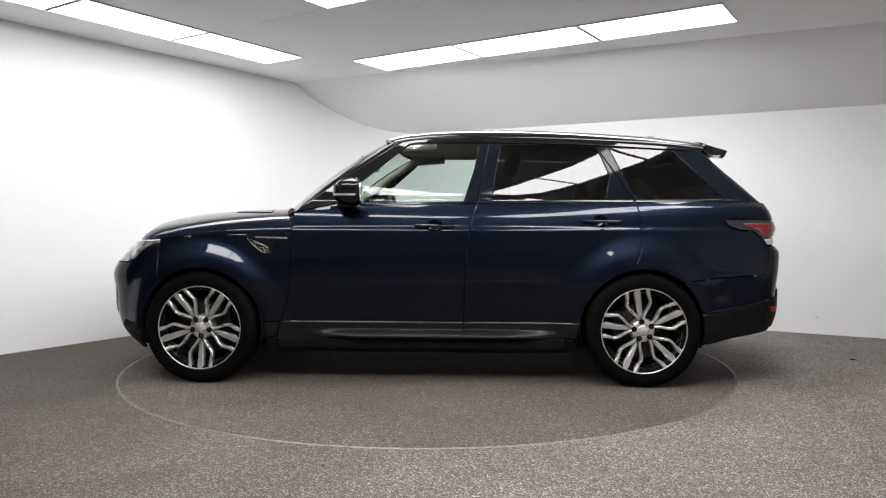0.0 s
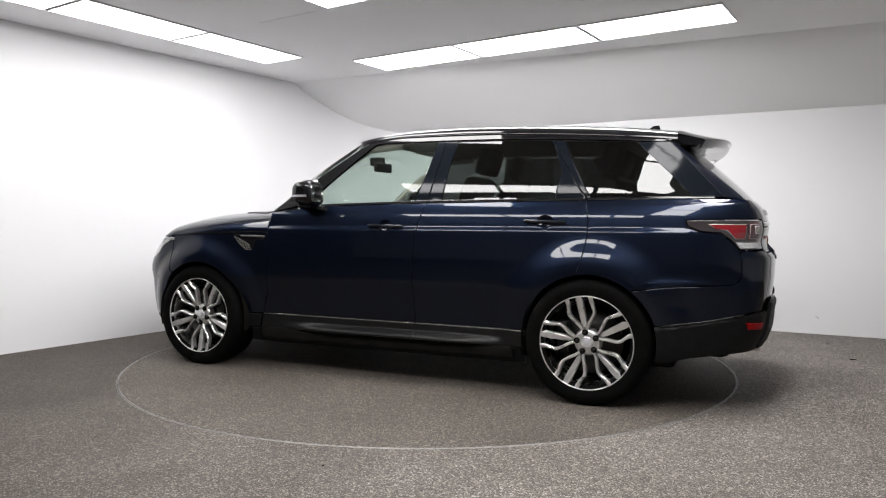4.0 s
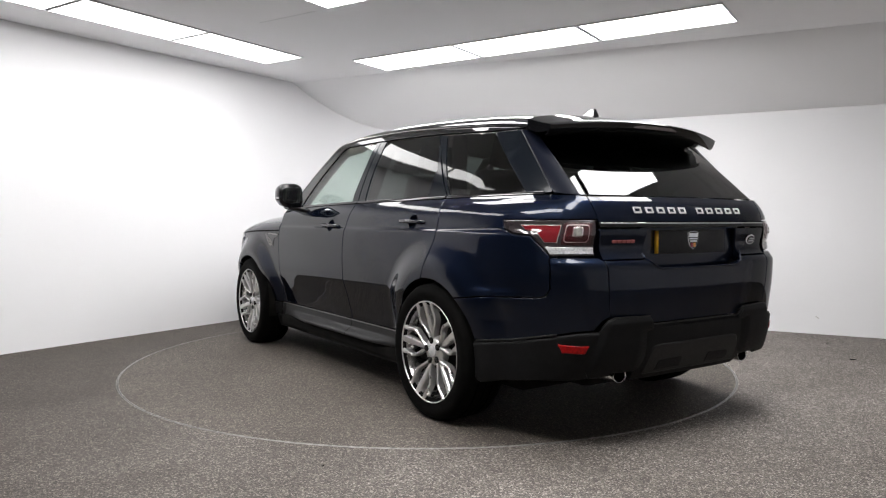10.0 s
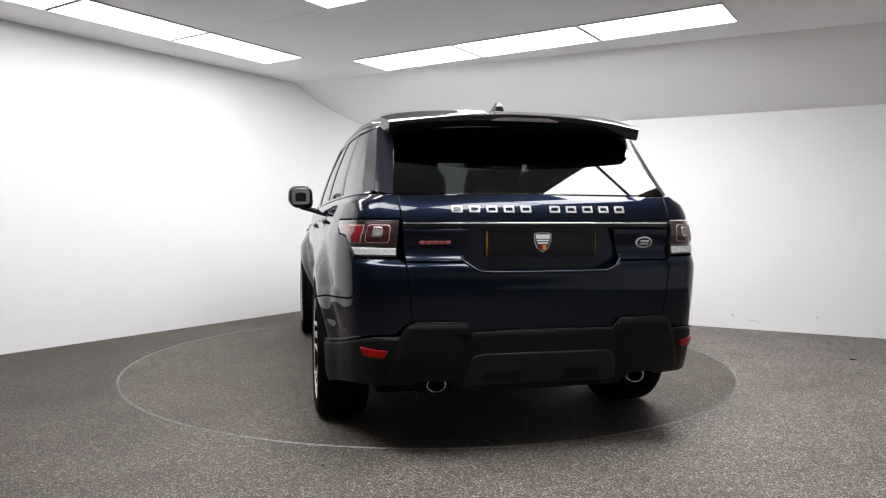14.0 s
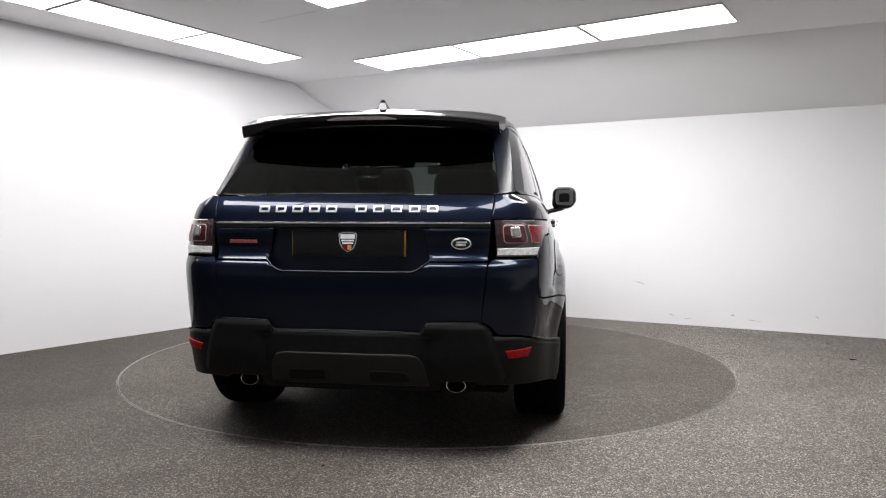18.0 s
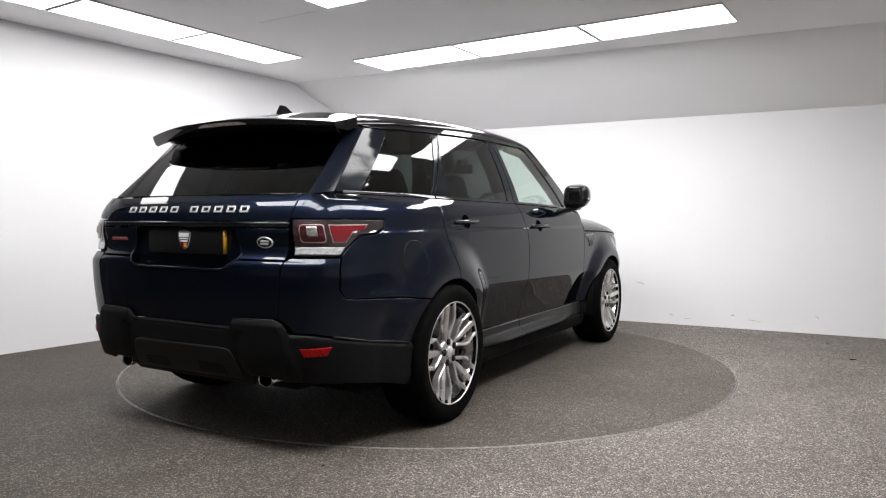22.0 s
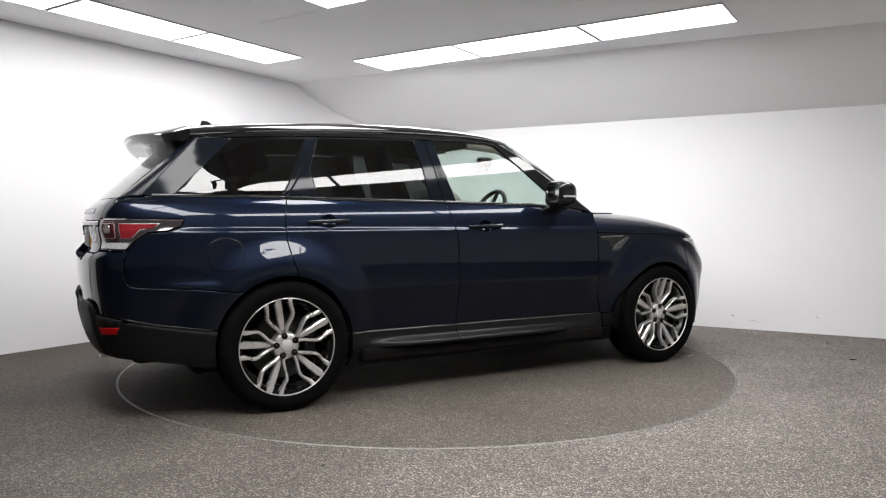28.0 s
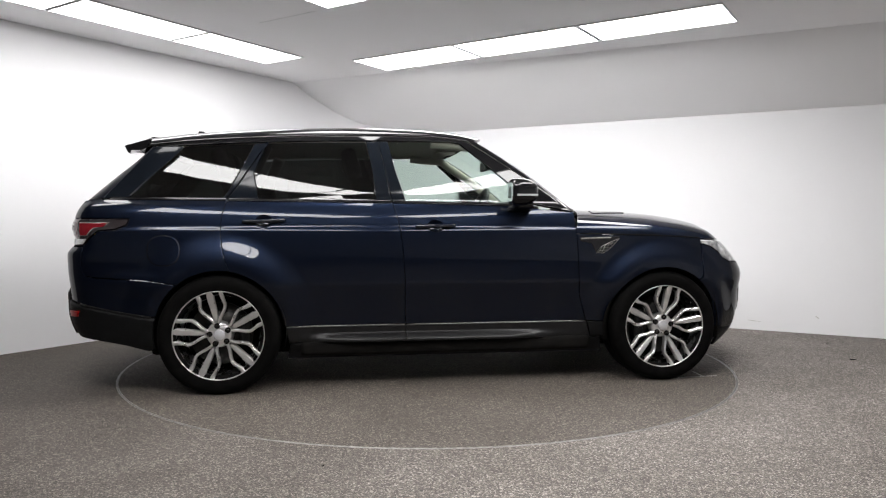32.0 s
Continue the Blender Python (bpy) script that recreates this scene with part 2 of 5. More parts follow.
_, PY = smooth_table(list(zip(run, [p[1] for p in PLAN])), 0.004, 0.035)
tx, ty = np.gradient(PX, SG), np.gradient(PY, SG)
tl = np.hypot(tx, ty)
NX, NY = -ty / tl, tx / tl
# the cabin's plan above the belt: the same run, with a tighter corner at the tail pillar
CABIN = [(-2.44, 0), (-2.437, 0.25), (-2.428, 0.48), (-2.413, 0.665), (-2.385, 0.795), (-2.295, 0.876), (-2.125, 0.912)] + PLAN[7:]
_, QX = smooth_table(list(zip(run, [p[0] for p in CABIN])), 0.004, 0.028)
_, QY = smooth_table(list(zip(run, [p[1] for p in CABIN])), 0.004, 0.028)
tx, ty = np.gradient(QX, SG), np.gradient(QY, SG)
tl = np.hypot(tx, ty)
MX, MY = -ty / tl, tx / tl
ZG, DS = smooth_table([(0.10, 0.12), (0.22, 0.065), (0.30, 0.034), (0.40, 0.024), (0.50, 0.022), (0.60, 0.0165), (0.650, 0.0108), (0.670, 0.0082), (0.682, 0.0064), (0.70, 0.0060), (0.74, 0.0048), (0.80, 0.003), (0.88, 0.004),
                       (0.96, 0.009), (1.015, 0.0155), (1.026, 0.0175), (1.038, 0.0265), (1.05, 0.0285), (1.08, 0.035), (1.13, 0.049), (1.17, 0.070), (1.205, 0.0935), (1.25, 0.1034), (1.30, 0.1159), (1.35, 0.1301), (1.40, 0.1458), (1.45, 0.1632), (1.50, 0.1823), (1.55, 0.2029), (1.60, 0.2252), (1.66, 0.2541), (1.72, 0.2853)], 0.001, 0.0055)
ZR, ER = smooth_table([(0.10, 0.36), (0.22, 0.18), (0.33, 0.062), (0.45, 0.004), (0.57, -0.010), (0.65, -0.0195), (0.72, -0.0285), (0.755, -0.0320), (0.80, -0.0335), (0.872, -0.034), (0.884, -0.0320), (0.897, -0.018), (0.909, -0.005), (1.05, 0.004), (1.10, 0.014), (1.15, 0.034), (1.18, 0.056), (1.20, 0.080), (1.22, 0.098), (1.30, 0.1652), (1.36, 0.2162), (1.43, 0.2762), (1.49, 0.3282), (1.55, 0.3805), (1.66, 0.478), (1.72, 0.532)], 0.001, 0.0065)
ZF, EF = smooth_table([(0.10, 0.40), (0.20, 0.22), (0.30, 0.09), (0.45, 0.025), (0.60, 0.01), (0.73, 0.0), (0.82, 0.062), (0.90, 0.150), (0.95, 0.225), (1.0, 0.29), (1.1, 0.34), (1.72, 0.5)], 0.002, 0.015)
HUB_X, HUB_Z, ARCH_R = 1.4615, 0.375, 0.395


def ease(u):
    u = np.clip(u, 0, 1)
    return u * u * (3 - 2 * u)


def skin(s, z):
    """Point of the left half of the body at the run s from the middle of the tail, at height z."""
    s, z = np.broadcast_arrays(np.asarray(s, float), np.asarray(z, float))
    w = ease((z - 1.165) / 0.07)
    cx, cy, nx, ny = (np.interp(s, SG, a) * (1 - w) + np.interp(s, SG, b) * w for a, b in ((PX, QX), (PY, QY), (NX, MX), (NY, MY)))
    d = np.interp(z, ZG, DS)
    # the lower flank stands more upright behind the rear wheel
    d = d - 0.65 * ease((-1.75 - cx) / 0.25) * np.clip(d - 0.004, 0, 0.02) * (z < 0.80)
    e = np.where(nx < 0, np.interp(z, ZR, ER), np.interp(z, ZF, EF))
    flare = 0
    for wx in (-HUB_X, HUB_X):
        r = np.hypot(cx - wx, (z - HUB_Z) * 0.98)
        flare = flare + (0.050 if wx < 0 else 0.054) * (1 - ease((r - 0.425) / (0.20 if wx < 0 else 0.165))) * (0.60 + 0.40 * ease((z - 0.42) / 0.28))
    # the cabin narrows towards the tail, and a small shelf runs over the bumper seam
    taper = 0.030 * np.clip((-0.2 - cx) / 1.7, 0, 1.6) ** 2 * ease((z - 1.165) / 0.06)
    taper = taper + 0.10 * np.clip(-1.70 - cx, 0, 0.6) ** 2 * ease((z - 1.165) / 0.06)
    taper = taper + 0.028 * ease((-1.95 - cx) / 0.55) * ease((0.60 - z) / 0.28)
    taper = taper + 0.045 * ease((-1.75 - cx) / 0.30) * np.clip(0.85 - z, 0, 0.40)
    lean = np.clip(1.015 - z, 0, 0.60)
    taper = taper + ease((1.62 - np.abs(cx)) / 0.80) * (0.040 * lean + 0.19 * np.clip(0.678 - z, 0, 0.28))
    w = np.clip((0.770 - z) / 0.035, 0, 1)
    shelf = 0.012 * np.exp(-(((cx + 1.97) / 0.13) ** 4)) * w * w * (3 - 2 * w) * np.clip((z - 0.60) / 0.1, 0, 1)
    bow = (0.036 + 0.20 * np.clip(z - 1.20, 0, 0.36)) * ease((z - 1.19) / 0.10) * ease((-1.0 - cx) / 1.2) * np.clip(cy / 0.70, 0, 1) ** 2
    return np.stack([cx - nx * e + bow, cy - ny * d + ny * (flare + shelf) - ny * taper, z], -1)


def run_at_x(x, z):
    """The run at which the flank passes x at height z."""
    ss = SG[(SG > 0.70) & (SG < S_END - 0.45)]
    return float(np.interp(x, skin(ss, z)[:, 0], ss))


def run_at_y(y, z):
    """The run at which the tail passes y at height z."""
    ss = SG[SG < 1.05]
    return float(np.interp(y, np.maximum.accumulate(skin(ss, z)[:, 1]), ss))


def normals_of(surface, p, q, h=0.003):
    a = surface(p + h, q) - surface(p - h, q)
    b = surface(p, q + h) - surface(p, q - h)
    n = np.cross(a, b)
    return n / np.linalg.norm(n, axis=-1, keepdims=True)


def densify(poly, step):
    out = []
    for a, b in zip(poly, poly[1:] + poly[:1]):
        n = max(1, int(math.ceil(math.dist(a, b) / step)))
        out += [(a[0] + (b[0] - a[0]) * i / n, a[1] + (b[1] - a[1]) * i / n) for i in range(n)]
    return out


def inside(poly, x, y):
    p = np.array(poly)
    q = np.roll(p, -1, 0)
    hit = np.zeros(x.shape, bool)
    for (x0, y0), (x1, y1) in zip(p, q):
        if y0 != y1:
            hit ^= ((y0 > y) != (y1 > y)) & (x < (x1 - x0) * (y - y0) / (y1 - y0) + x0)
    return hit


def rounded(poly, r, n=4):
    """Rounds the corners of a polygon."""
    out = []
    for i, b in enumerate(poly):
        a, c = Vector(poly[i - 1]), Vector(poly[(i + 1) % len(poly)])
        b = Vector(b)
        k = min(r, 0.45 * (a - b).length, 0.45 * (c - b).length)
        p, q = b + (a - b).normalized() * k, b + (c - b).normalized() * k
        for j in range(n + 1):
            u = j / n
            out.append(tuple((1 - u) ** 2 * p + 2 * u * (1 - u) * b + u * u * q))
    return out


def sheet(poly, surface, gap=0.0047, grid=0.022, off=0.0, depth=0.016, lip=0.003, sign=-1.0, holes=()):
    """A panel cut from a surface: its face, a rolled edge and a return. Gives verts, faces, normals."""
    area = sum(a[0] * b[1] - b[0] * a[1] for a, b in zip(poly, poly[1:] + poly[:1]))
    poly = poly if area > 0 else poly[::-1]
    loop = np.array(densify(poly, min(0.03, grid)))
    nb = len(loop)
    t = np.roll(loop, -1, 0) - np.roll(loop, 1, 0)
    t /= np.linalg.norm(t, axis=1, keepdims=True) + 1e-12
    outward = np.stack([t[:, 1], -t[:, 0]], 1)
    loop = loop - outward * gap
    lo, hi = loop.min(0), loop.max(0)
    gx, gy = np.meshgrid(np.arange(lo[0] + grid / 2, hi[0], grid), np.arange(lo[1] + grid / 2, hi[1], grid))
    gx, gy = gx.ravel(), gy.ravel()
    ok = inside(loop, gx, gy)
    gx, gy = gx[ok], gy[ok]
    if len(gx):
        dist = np.min(np.hypot(gx[:, None] - loop[None, :, 0], gy[:, None] - loop[None, :, 1]), 1)
        gx, gy = gx[dist > grid * 0.4], gy[dist > grid * 0.4]
    for hole in holes:
        hx, hy = np.array(hole).T
        dist = np.min(np.hypot(gx[:, None] - hx[None, :], gy[:, None] - hy[None, :]), 1)
        keep = (dist > grid * 0.35) & ~inside(hole, gx, gy)
        gx, gy = gx[keep], gy[keep]
    pts = [Vector((float(a), float(b))) for a, b in loop] + [Vector((float(a), float(b))) for a, b in zip(gx, gy)]
    edges = [(i, (i + 1) % nb) for i in range(nb)]
    for hole in holes:
        k0 = len(pts)
        pts += [Vector((float(a), float(b))) for a, b in hole]
        edges += [(k0 + i, k0 + (i + 1) % len(hole)) for i in range(len(hole))]
    vv, _, ff, _, _, _ = delaunay_2d_cdt(pts, edges, [list(range(nb))], 1, 1e-6)
    p = np.array([(v.x, v.y) for v in vv])
    for hole in holes:
        mid = np.array([p[list(f)].mean(0) for f in ff])
        gone = inside(hole, mid[:, 0], mid[:, 1])
        ff = [f for f, g in zip(ff, gone) if not g]
    n = normals_of(surface, p[:, 0], p[:, 1]) * sign
    P = surface(p[:, 0], p[:, 1]) + n * off
    faces = [tuple(f) if sign > 0 else tuple(f)[::-1] for f in ff]
    # the edge
    L = surface(loop[:, 0], loop[:, 1])
    ln = normals_of(surface, loop[:, 0], loop[:, 1]) * sign
    L = L + ln * off
    h = 0.004
    o3 = surface(loop[:, 0] + outward[:, 0] * h, loop[:, 1] + outward[:, 1] * h) - surface(loop[:, 0], loop[:, 1])
    o3 -= ln * (o3 * ln).sum(1, keepdims=True)
    o3 /= np.linalg.norm(o3, axis=1, keepdims=True) + 1e-12
    base = len(P)
    mid = L + o3 * lip * 0.7 - ln * lip * 0.35
    low = L + o3 * lip - ln * lip
    end = L + o3 * lip - ln * depth
    V = np.concatenate([P, L, mid, low, end])
    diag = (o3 + ln) / math.sqrt(2)
    N = np.concatenate([n, ln, diag, o3, o3])
    for r in range(3):
        for i in range(nb):
            j = (i + 1) % nb
            f = (base + r * nb + i, base + (r + 1) * nb + i, base + (r + 1) * nb + j, base + r * nb + j)
            faces.append(f if sign > 0 else f[::-1])
    return V, faces, N


def mirrored(V, faces, N):
    k = np.array((1, -1, 1))
    return np.asarray(V) * k, [tuple(f)[::-1] for f in faces], np.asarray(N) * k


def panel(name, poly, mat, parents, label="", surface=skin, both=True, **kw):
    """A skin panel, and its mirror image on the other flank. Gives the pair."""
    V, F, N = sheet(poly, surface, **kw)
    made = [link(name, mesh_of(name, V, F, mat, N), parents[0], label)]
    if both:
        made.append(link(name, mesh_of(name, *mirrored(V, F, N)[:2], mat, mirrored(V, F, N)[2]), parents[1], label))
    return made


def arc(wx, a0, a1, r=ARCH_R, n=16):
    """Points (x, z) on a wheel arch; degrees from the car's nose upward."""
    return [(wx + r * math.cos(radians(a0 + (a1 - a0) * i / n)), HUB_Z + r * math.sin(radians(a0 + (a1 - a0) * i / n))) for i in range(n + 1)]


def join_pair(verts_faces):
    """Several verts-faces lists as one."""
    V, F = [], []
    for v, f in verts_faces:
        k = len(V)
        V += [tuple(p) for p in v]
        F += [tuple(i + k for i in q) for q in f]
    return V, F


def centre_patch(name, poly, mat, parent, label="", surface=None, **kw):
    """A tail panel that crosses the middle line: given as its left half, from the middle outwards."""
    V, F, N = sheet(poly, surface or skin_both, **kw)
    return link(name, mesh_of(name, V, F, mat, N), parent, label)


def skin_both(s, z):
    """The skin over both halves: a negative run lies on the right."""
    p = skin(np.abs(s), z)
    p[..., 1] *= np.where(np.asarray(s) < 0, -1.0, 1.0)
    return p


def mixed(pts):
    """Outline points: ('x', x, z) on the flank, ('y', y, z) on the tail, ('s', run, z)."""
    out = []
    for k, a, z in pts:
        out.append((run_at_x(a, z) if k == "x" else run_at_y(a, z) if k == "y" else a, z))
    return out


def xs(pts):
    return [("x", x, z) for x, z in pts]


def mixed_full(pts):
    left = mixed(pts)
    return left + [(-s, z) for s, z in reversed(left) if s > 1e-6]


# ---------------- room: floor, walls, ceiling ----------------
U2, V2 = Vector((0.56, 0.828)), Vector((0.828, -0.56))
WALL_L0, WALL_L1 = Vector((-7.16, -5.17)), Vector((-1.50, 2.905))
WALL_L2 = WALL_L0.lerp(WALL_L1, 0.53)
CORNER = Vector((-0.924, 3.734))
WALL_R0, WALL_R1 = Vector((-0.045, 3.238)), Vector((7.24, -0.865))
BACK = Vector((0.48, -10.5))
CEIL_Z, SOFFIT_Z = 2.67, 2.14


def fillet(a, k, b, n=24):
    """Points of a circular corner from a to b, tangent to the walls that meet at k."""
    da, db = (k - a).normalized(), (b - k).normalized()
    ang = da.angle(db)
    r = (k - a).length / math.tan(ang / 2)
    side = Vector((da.y, -da.x))
    c = a + side * r
    w0 = math.atan2(*(a - c).yx)
    return [Vector((c.x + r * math.cos(w0 - ang * i / n), c.y + r * math.sin(w0 - ang * i / n))) for i in range(n + 1)]


CURVE = fillet(WALL_L1, CORNER, WALL_R0)
WALL_R0 = CURVE[-1]


def wall_strip(name, pts, top, mat, label):
    """An upright wall along points, 12 cm thick, standing on the floor line."""
    n = len(pts)
    V, F = [], []
    dirs = [(pts[min(i + 1, n - 1)] - pts[max(i - 1, 0)]).normalized() for i in range(n)]
    for p, d in zip(pts, dirs):
        o = Vector((-d.y, d.x)) * 0.12
        V += [(p.x, p.y, -0.05), (p.x, p.y, top), (p.x + o.x, p.y + o.y, top), (p.x + o.x, p.y + o.y, -0.05)]
    for i in range(n - 1):
        for k in range(4):
            q = (k + 1) % 4
            F.append((4 * i + k, 4 * i + q, 4 * i + 4 + q, 4 * i + 4 + k))
    F += [(0, 3, 2, 1), tuple(4 * (n - 1) + k for k in range(4))]
    me = mesh_of(name, V, F, mat, smooth=len(pts) > 2)
    ob = link(name, me)
    if len(pts) > 2:
        sharp(ob)
    return tagged(ob, label, "wall", kind="structure")


wall_strip("wall_west", [WALL_L2, WALL_L1], 2.80, WALL, "plain white painted studio wall, lightly scuffed")
# out of view: dark stretch added so the car's flank mirrors something dark
wall_strip("wall_west_unseen", [WALL_L0, WALL_L2], 2.80, WALL_DARK, "unseen dark wall stretch added to darken reflections on the car")
wall_strip("wall_corner", CURVE, 2.80, WALL, "white painted curved corner between two studio walls")
wall_strip("wall_north", [WALL_R0, WALL_R1], 2.80, WALL, "plain white painted studio wall with small scuffs")
# both out of view: white east wall bounces light, grey south wall tones reflections
wall_strip("wall_east", [WALL_R1, BACK], 2.80, WALL, "unseen white wall added to bounce light onto the ceiling")
wall_strip("wall_south", [BACK, WALL_L0], 2.80, WALL_GREY, "unseen grey wall added behind the camera, toned for reflections")

ROOM = [WALL_L0, *CURVE, WALL_R1, BACK]
TABLE_R = 2.251


def flat(name, outer, z, mat, hole=None, thick=0.06, up=True):
    pts = [Vector((p[0], p[1])) for p in outer]
    n = len(pts)
    polys = [list(range(n))]
    edges = [(i, (i + 1) % n) for i in range(n)]
    if hole:
        pts += [Vector(p) for p in hole]
        edges += [(n + i, n + (i + 1) % len(hole)) for i in range(len(hole))]
    vv, _, ff, _, _, _ = delaunay_2d_cdt(pts, edges, polys, 1, 1e-6)
    if hole:
        r = math.hypot(*hole[0])
        ff = [f for f in ff if any(vv[i].length > r * 1.001 for i in f)]
    F = []
    for f in ff:
        a, b, c = (vv[i] for i in f[:3])
        ccw = (b - a).cross(c - a) > 0
        F.append(tuple(f) if ccw == up else tuple(f)[::-1])
    return mesh_of(name, [(v.x, v.y, z) for v in vv], F, mat, smooth=False)


ring = [(TABLE_R * math.cos(2 * math.pi * i / 160), TABLE_R * math.sin(2 * math.pi * i / 160)) for i in range(160)]
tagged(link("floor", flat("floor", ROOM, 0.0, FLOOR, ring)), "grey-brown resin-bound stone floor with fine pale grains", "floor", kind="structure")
tagged(link("ceiling", flat("ceiling", [(-9, -12), (10, -12), (10, 6), (-9, 6)], CEIL_Z, CEIL, up=False)), "smooth white painted ceiling above the turntable", "ceiling", kind="structure")

# lowered slope of the ceiling down to the north wall
fold0, fold1 = Vector((-1.60, 2.79)), Vector((7.9, -2.15))


def soffit():
    n, m = 40, 8
    V, F = [], []
    top0, top1 = Vector((-1.30, 3.95)), Vector((7.30, -0.88))
    for i in range(n + 1):
        a = fold0.lerp(fold1, i / n) if i else fold0
        b = top0.lerp(top1, i / n)
        for j in range(m + 1):
            t = j / m
            p = a.lerp(b, t)
            ease = t * t * (3 - 2 * t) * 0.12 + t * 0.88
            V.append((p.x, p.y, CEIL_Z - 0.001 - (CEIL_Z - SOFFIT_Z) * ease))
    for i in range(n):
        for j in range(m):
            q = i * (m + 1) + j
            F.append((q, q + 1, q + m + 2, q + m + 1))
    return mesh_of("ceiling_slope", V, F, CEIL)


tagged(link("ceiling_slope", soffit()), "white painted sloping ceiling strip meeting the wall", "ceiling", kind="structure")


def ceiling_light(u0, u1, v0, v1, light=PANEL_GLOW):
    """A flat light panel: thin white frame and a glowing diffuser."""
    c = (U2 * (u0 + u1) + V2 * (v0 + v1)) / 2
    a, b = abs(u1 - u0), abs(v1 - v0)
    root = new("ceiling_light")
    root.matrix_basis = Matrix.Translation((c.x, c.y, CEIL_Z)) @ Matrix.Rotation(math.atan2(U2.y, U2.x), 4, "Z")
    fr = bmesh.new()
    for sx, sy, w, h in ((0, 1, a, 0.012), (0, -1, a, 0.012), (1, 0, 0.012, b - 0.024), (-1, 0, 0.012, b - 0.024)):
        g = box((w, h, 0.012), (sx * (a / 2 - 0.006), sy * (b / 2 - 0.006), -0.006))
        me = bpy.data.meshes.new("tmp")
        g.to_mesh(me)
        g.free()
        fr.from_mesh(me)
        bpy.data.meshes.remove(me)
    part("frame", fr, FRAME_WHITE, root, smooth=False)
    part("diffuser", box((a - 0.026, b - 0.026, 0.006), (0, 0, -0.005)), light, root, "white glowing diffuser", smooth=False)
    return tagged(root, "long white glowing light panel set in the ceiling", "ceiling light", "ring of ceiling light panels")


for u0, u1 in ((0.52, -0.59), (-0.61, -1.69), (-1.71, -2.80)):
    ceiling_light(u0, u1, -2.36, -1.84, PANEL_SOFT)
for u0, u1 in ((0.60, -0.46), (-0.48, -1.57), (-1.59, -2.67)):
    ceiling_light(u0, u1, 2.09, 2.61, PANEL_STRONG)
for v0, v1 in ((-0.62, 0.46), (0.48, 1.56), (1.58, 2.04)):
    ceiling_light(-3.34, -2.78, v0, v1, PANEL_BACK)
for v0, v1 in ((-1.52, -0.37), (-0.35, 0.83), (0.85, 1.975)):
    ceiling_light(0.88, 1.44, v0, v1, PANEL_BACK)
ceiling_light(-1.39, -0.58, -0.53, 0.64)

for a, b in (((-1.37, 0.255), (-0.862, -0.087)), ((2.10, 1.19), (2.708, 0.777))):
    a, b = Vector(a), Vector(b)
    seam = part("ceiling_seam", box(((b - a).length, 0.005, 0.002), (0, 0, 0)), FRAME_WHITE, None, smooth=False)
    seam.matrix_basis = Matrix.Translation((*((a + b) / 2), CEIL_Z - 0.0008)) @ Matrix.Rotation(math.atan2(*(b - a).yx), 4, "Z")
    tagged(seam, "fine raised board seam in the painted ceiling", "ceiling seam", kind="structure")

SCUFF = vary(material("scuffed_paint", (0.5, 0.49, 0.47), 0.8), 60, (0.40, 0.39, 0.37), (0.72, 0.71, 0.70))
wall_dir = (WALL_R1 - WALL_R0).normalized()
for d, z, w, h, lean in ((2.95, 0.10, 0.05, 0.012, 20), (3.12, 0.07, 0.09, 0.008, -8), (3.55, 0.13, 0.03, 0.02, 0), (3.75, 0.09, 0.12, 0.007, 5), (4.3, 0.16, 0.04, 0.01, 35), (2.62, 0.42, 0.10, 0.012, 12)):
    p = WALL_R0 + wall_dir * d
    bm = bmesh.new()
    bmesh.ops.create_icosphere(bm, subdivisions=2, radius=1.0)
    rng = random.Random(int(d * 50))
    for v in bm.verts:
        v.co = Vector((v.co.x * w / 2, v.co.y * 0.0012, v.co.z * h / 2)) * (0.75 + 0.5 * rng.random())
    scuff = part("wall_scuff", bm, SCUFF, None)
    scuff.matrix_basis = Matrix.Translation((p.x, p.y, z)) @ Matrix.Rotation(math.atan2(wall_dir.y, wall_dir.x), 4, "Z") @ Matrix.Rotation(radians(lean), 4, "Y")
    tagged(scuff, "faint grey scuff mark on the white wall", "scuff mark", kind="structure")

# ---------------- turntable ----------------
table = link("turntable", mesh_of("turntable", *lathe([(0.0001, 0), (0.6, 0), (1.2, 0), (TABLE_R - 0.0140, 0), (TABLE_R - 0.0140, -0.05)], 160, "z"), TABLE_STONE, smooth=False))
tagged(table, "round motor turntable faced with grey-brown resin-bound stone", "turntable")
link("rim_strip", mesh_of("rim_strip", *lathe([(TABLE_R - 0.0135, -0.04), (TABLE_R - 0.0135, 0.002), (TABLE_R - 0.0115, 0.003), (TABLE_R - 0.0085, 0.002), (TABLE_R - 0.0085, -0.04)], 160, "z"), EDGE_METAL), table, "thin worn steel edging strip")
gap = link("turntable_edge", mesh_of("turntable_edge", *lathe([(TABLE_R - 0.05, -0.045), (TABLE_R - 0.003, -0.045), (TABLE_R - 0.003, 0.001), (TABLE_R - 0.0015, 0.0022), (TABLE_R + 0.002, 0.001), (TABLE_R + 0.002, -0.02)], 160, "z"), EDGE_METAL))
tagged(gap, "dark narrow gap and metal edge round the turntable", "floor trim", kind="structure")

MARK_WHITE = vary(material("chalk_mark", (0.6, 0.6, 0.58), 0.9), 60, (0.22, 0.21, 0.19), (0.62, 0.61, 0.58))
mark = bmesh.new()
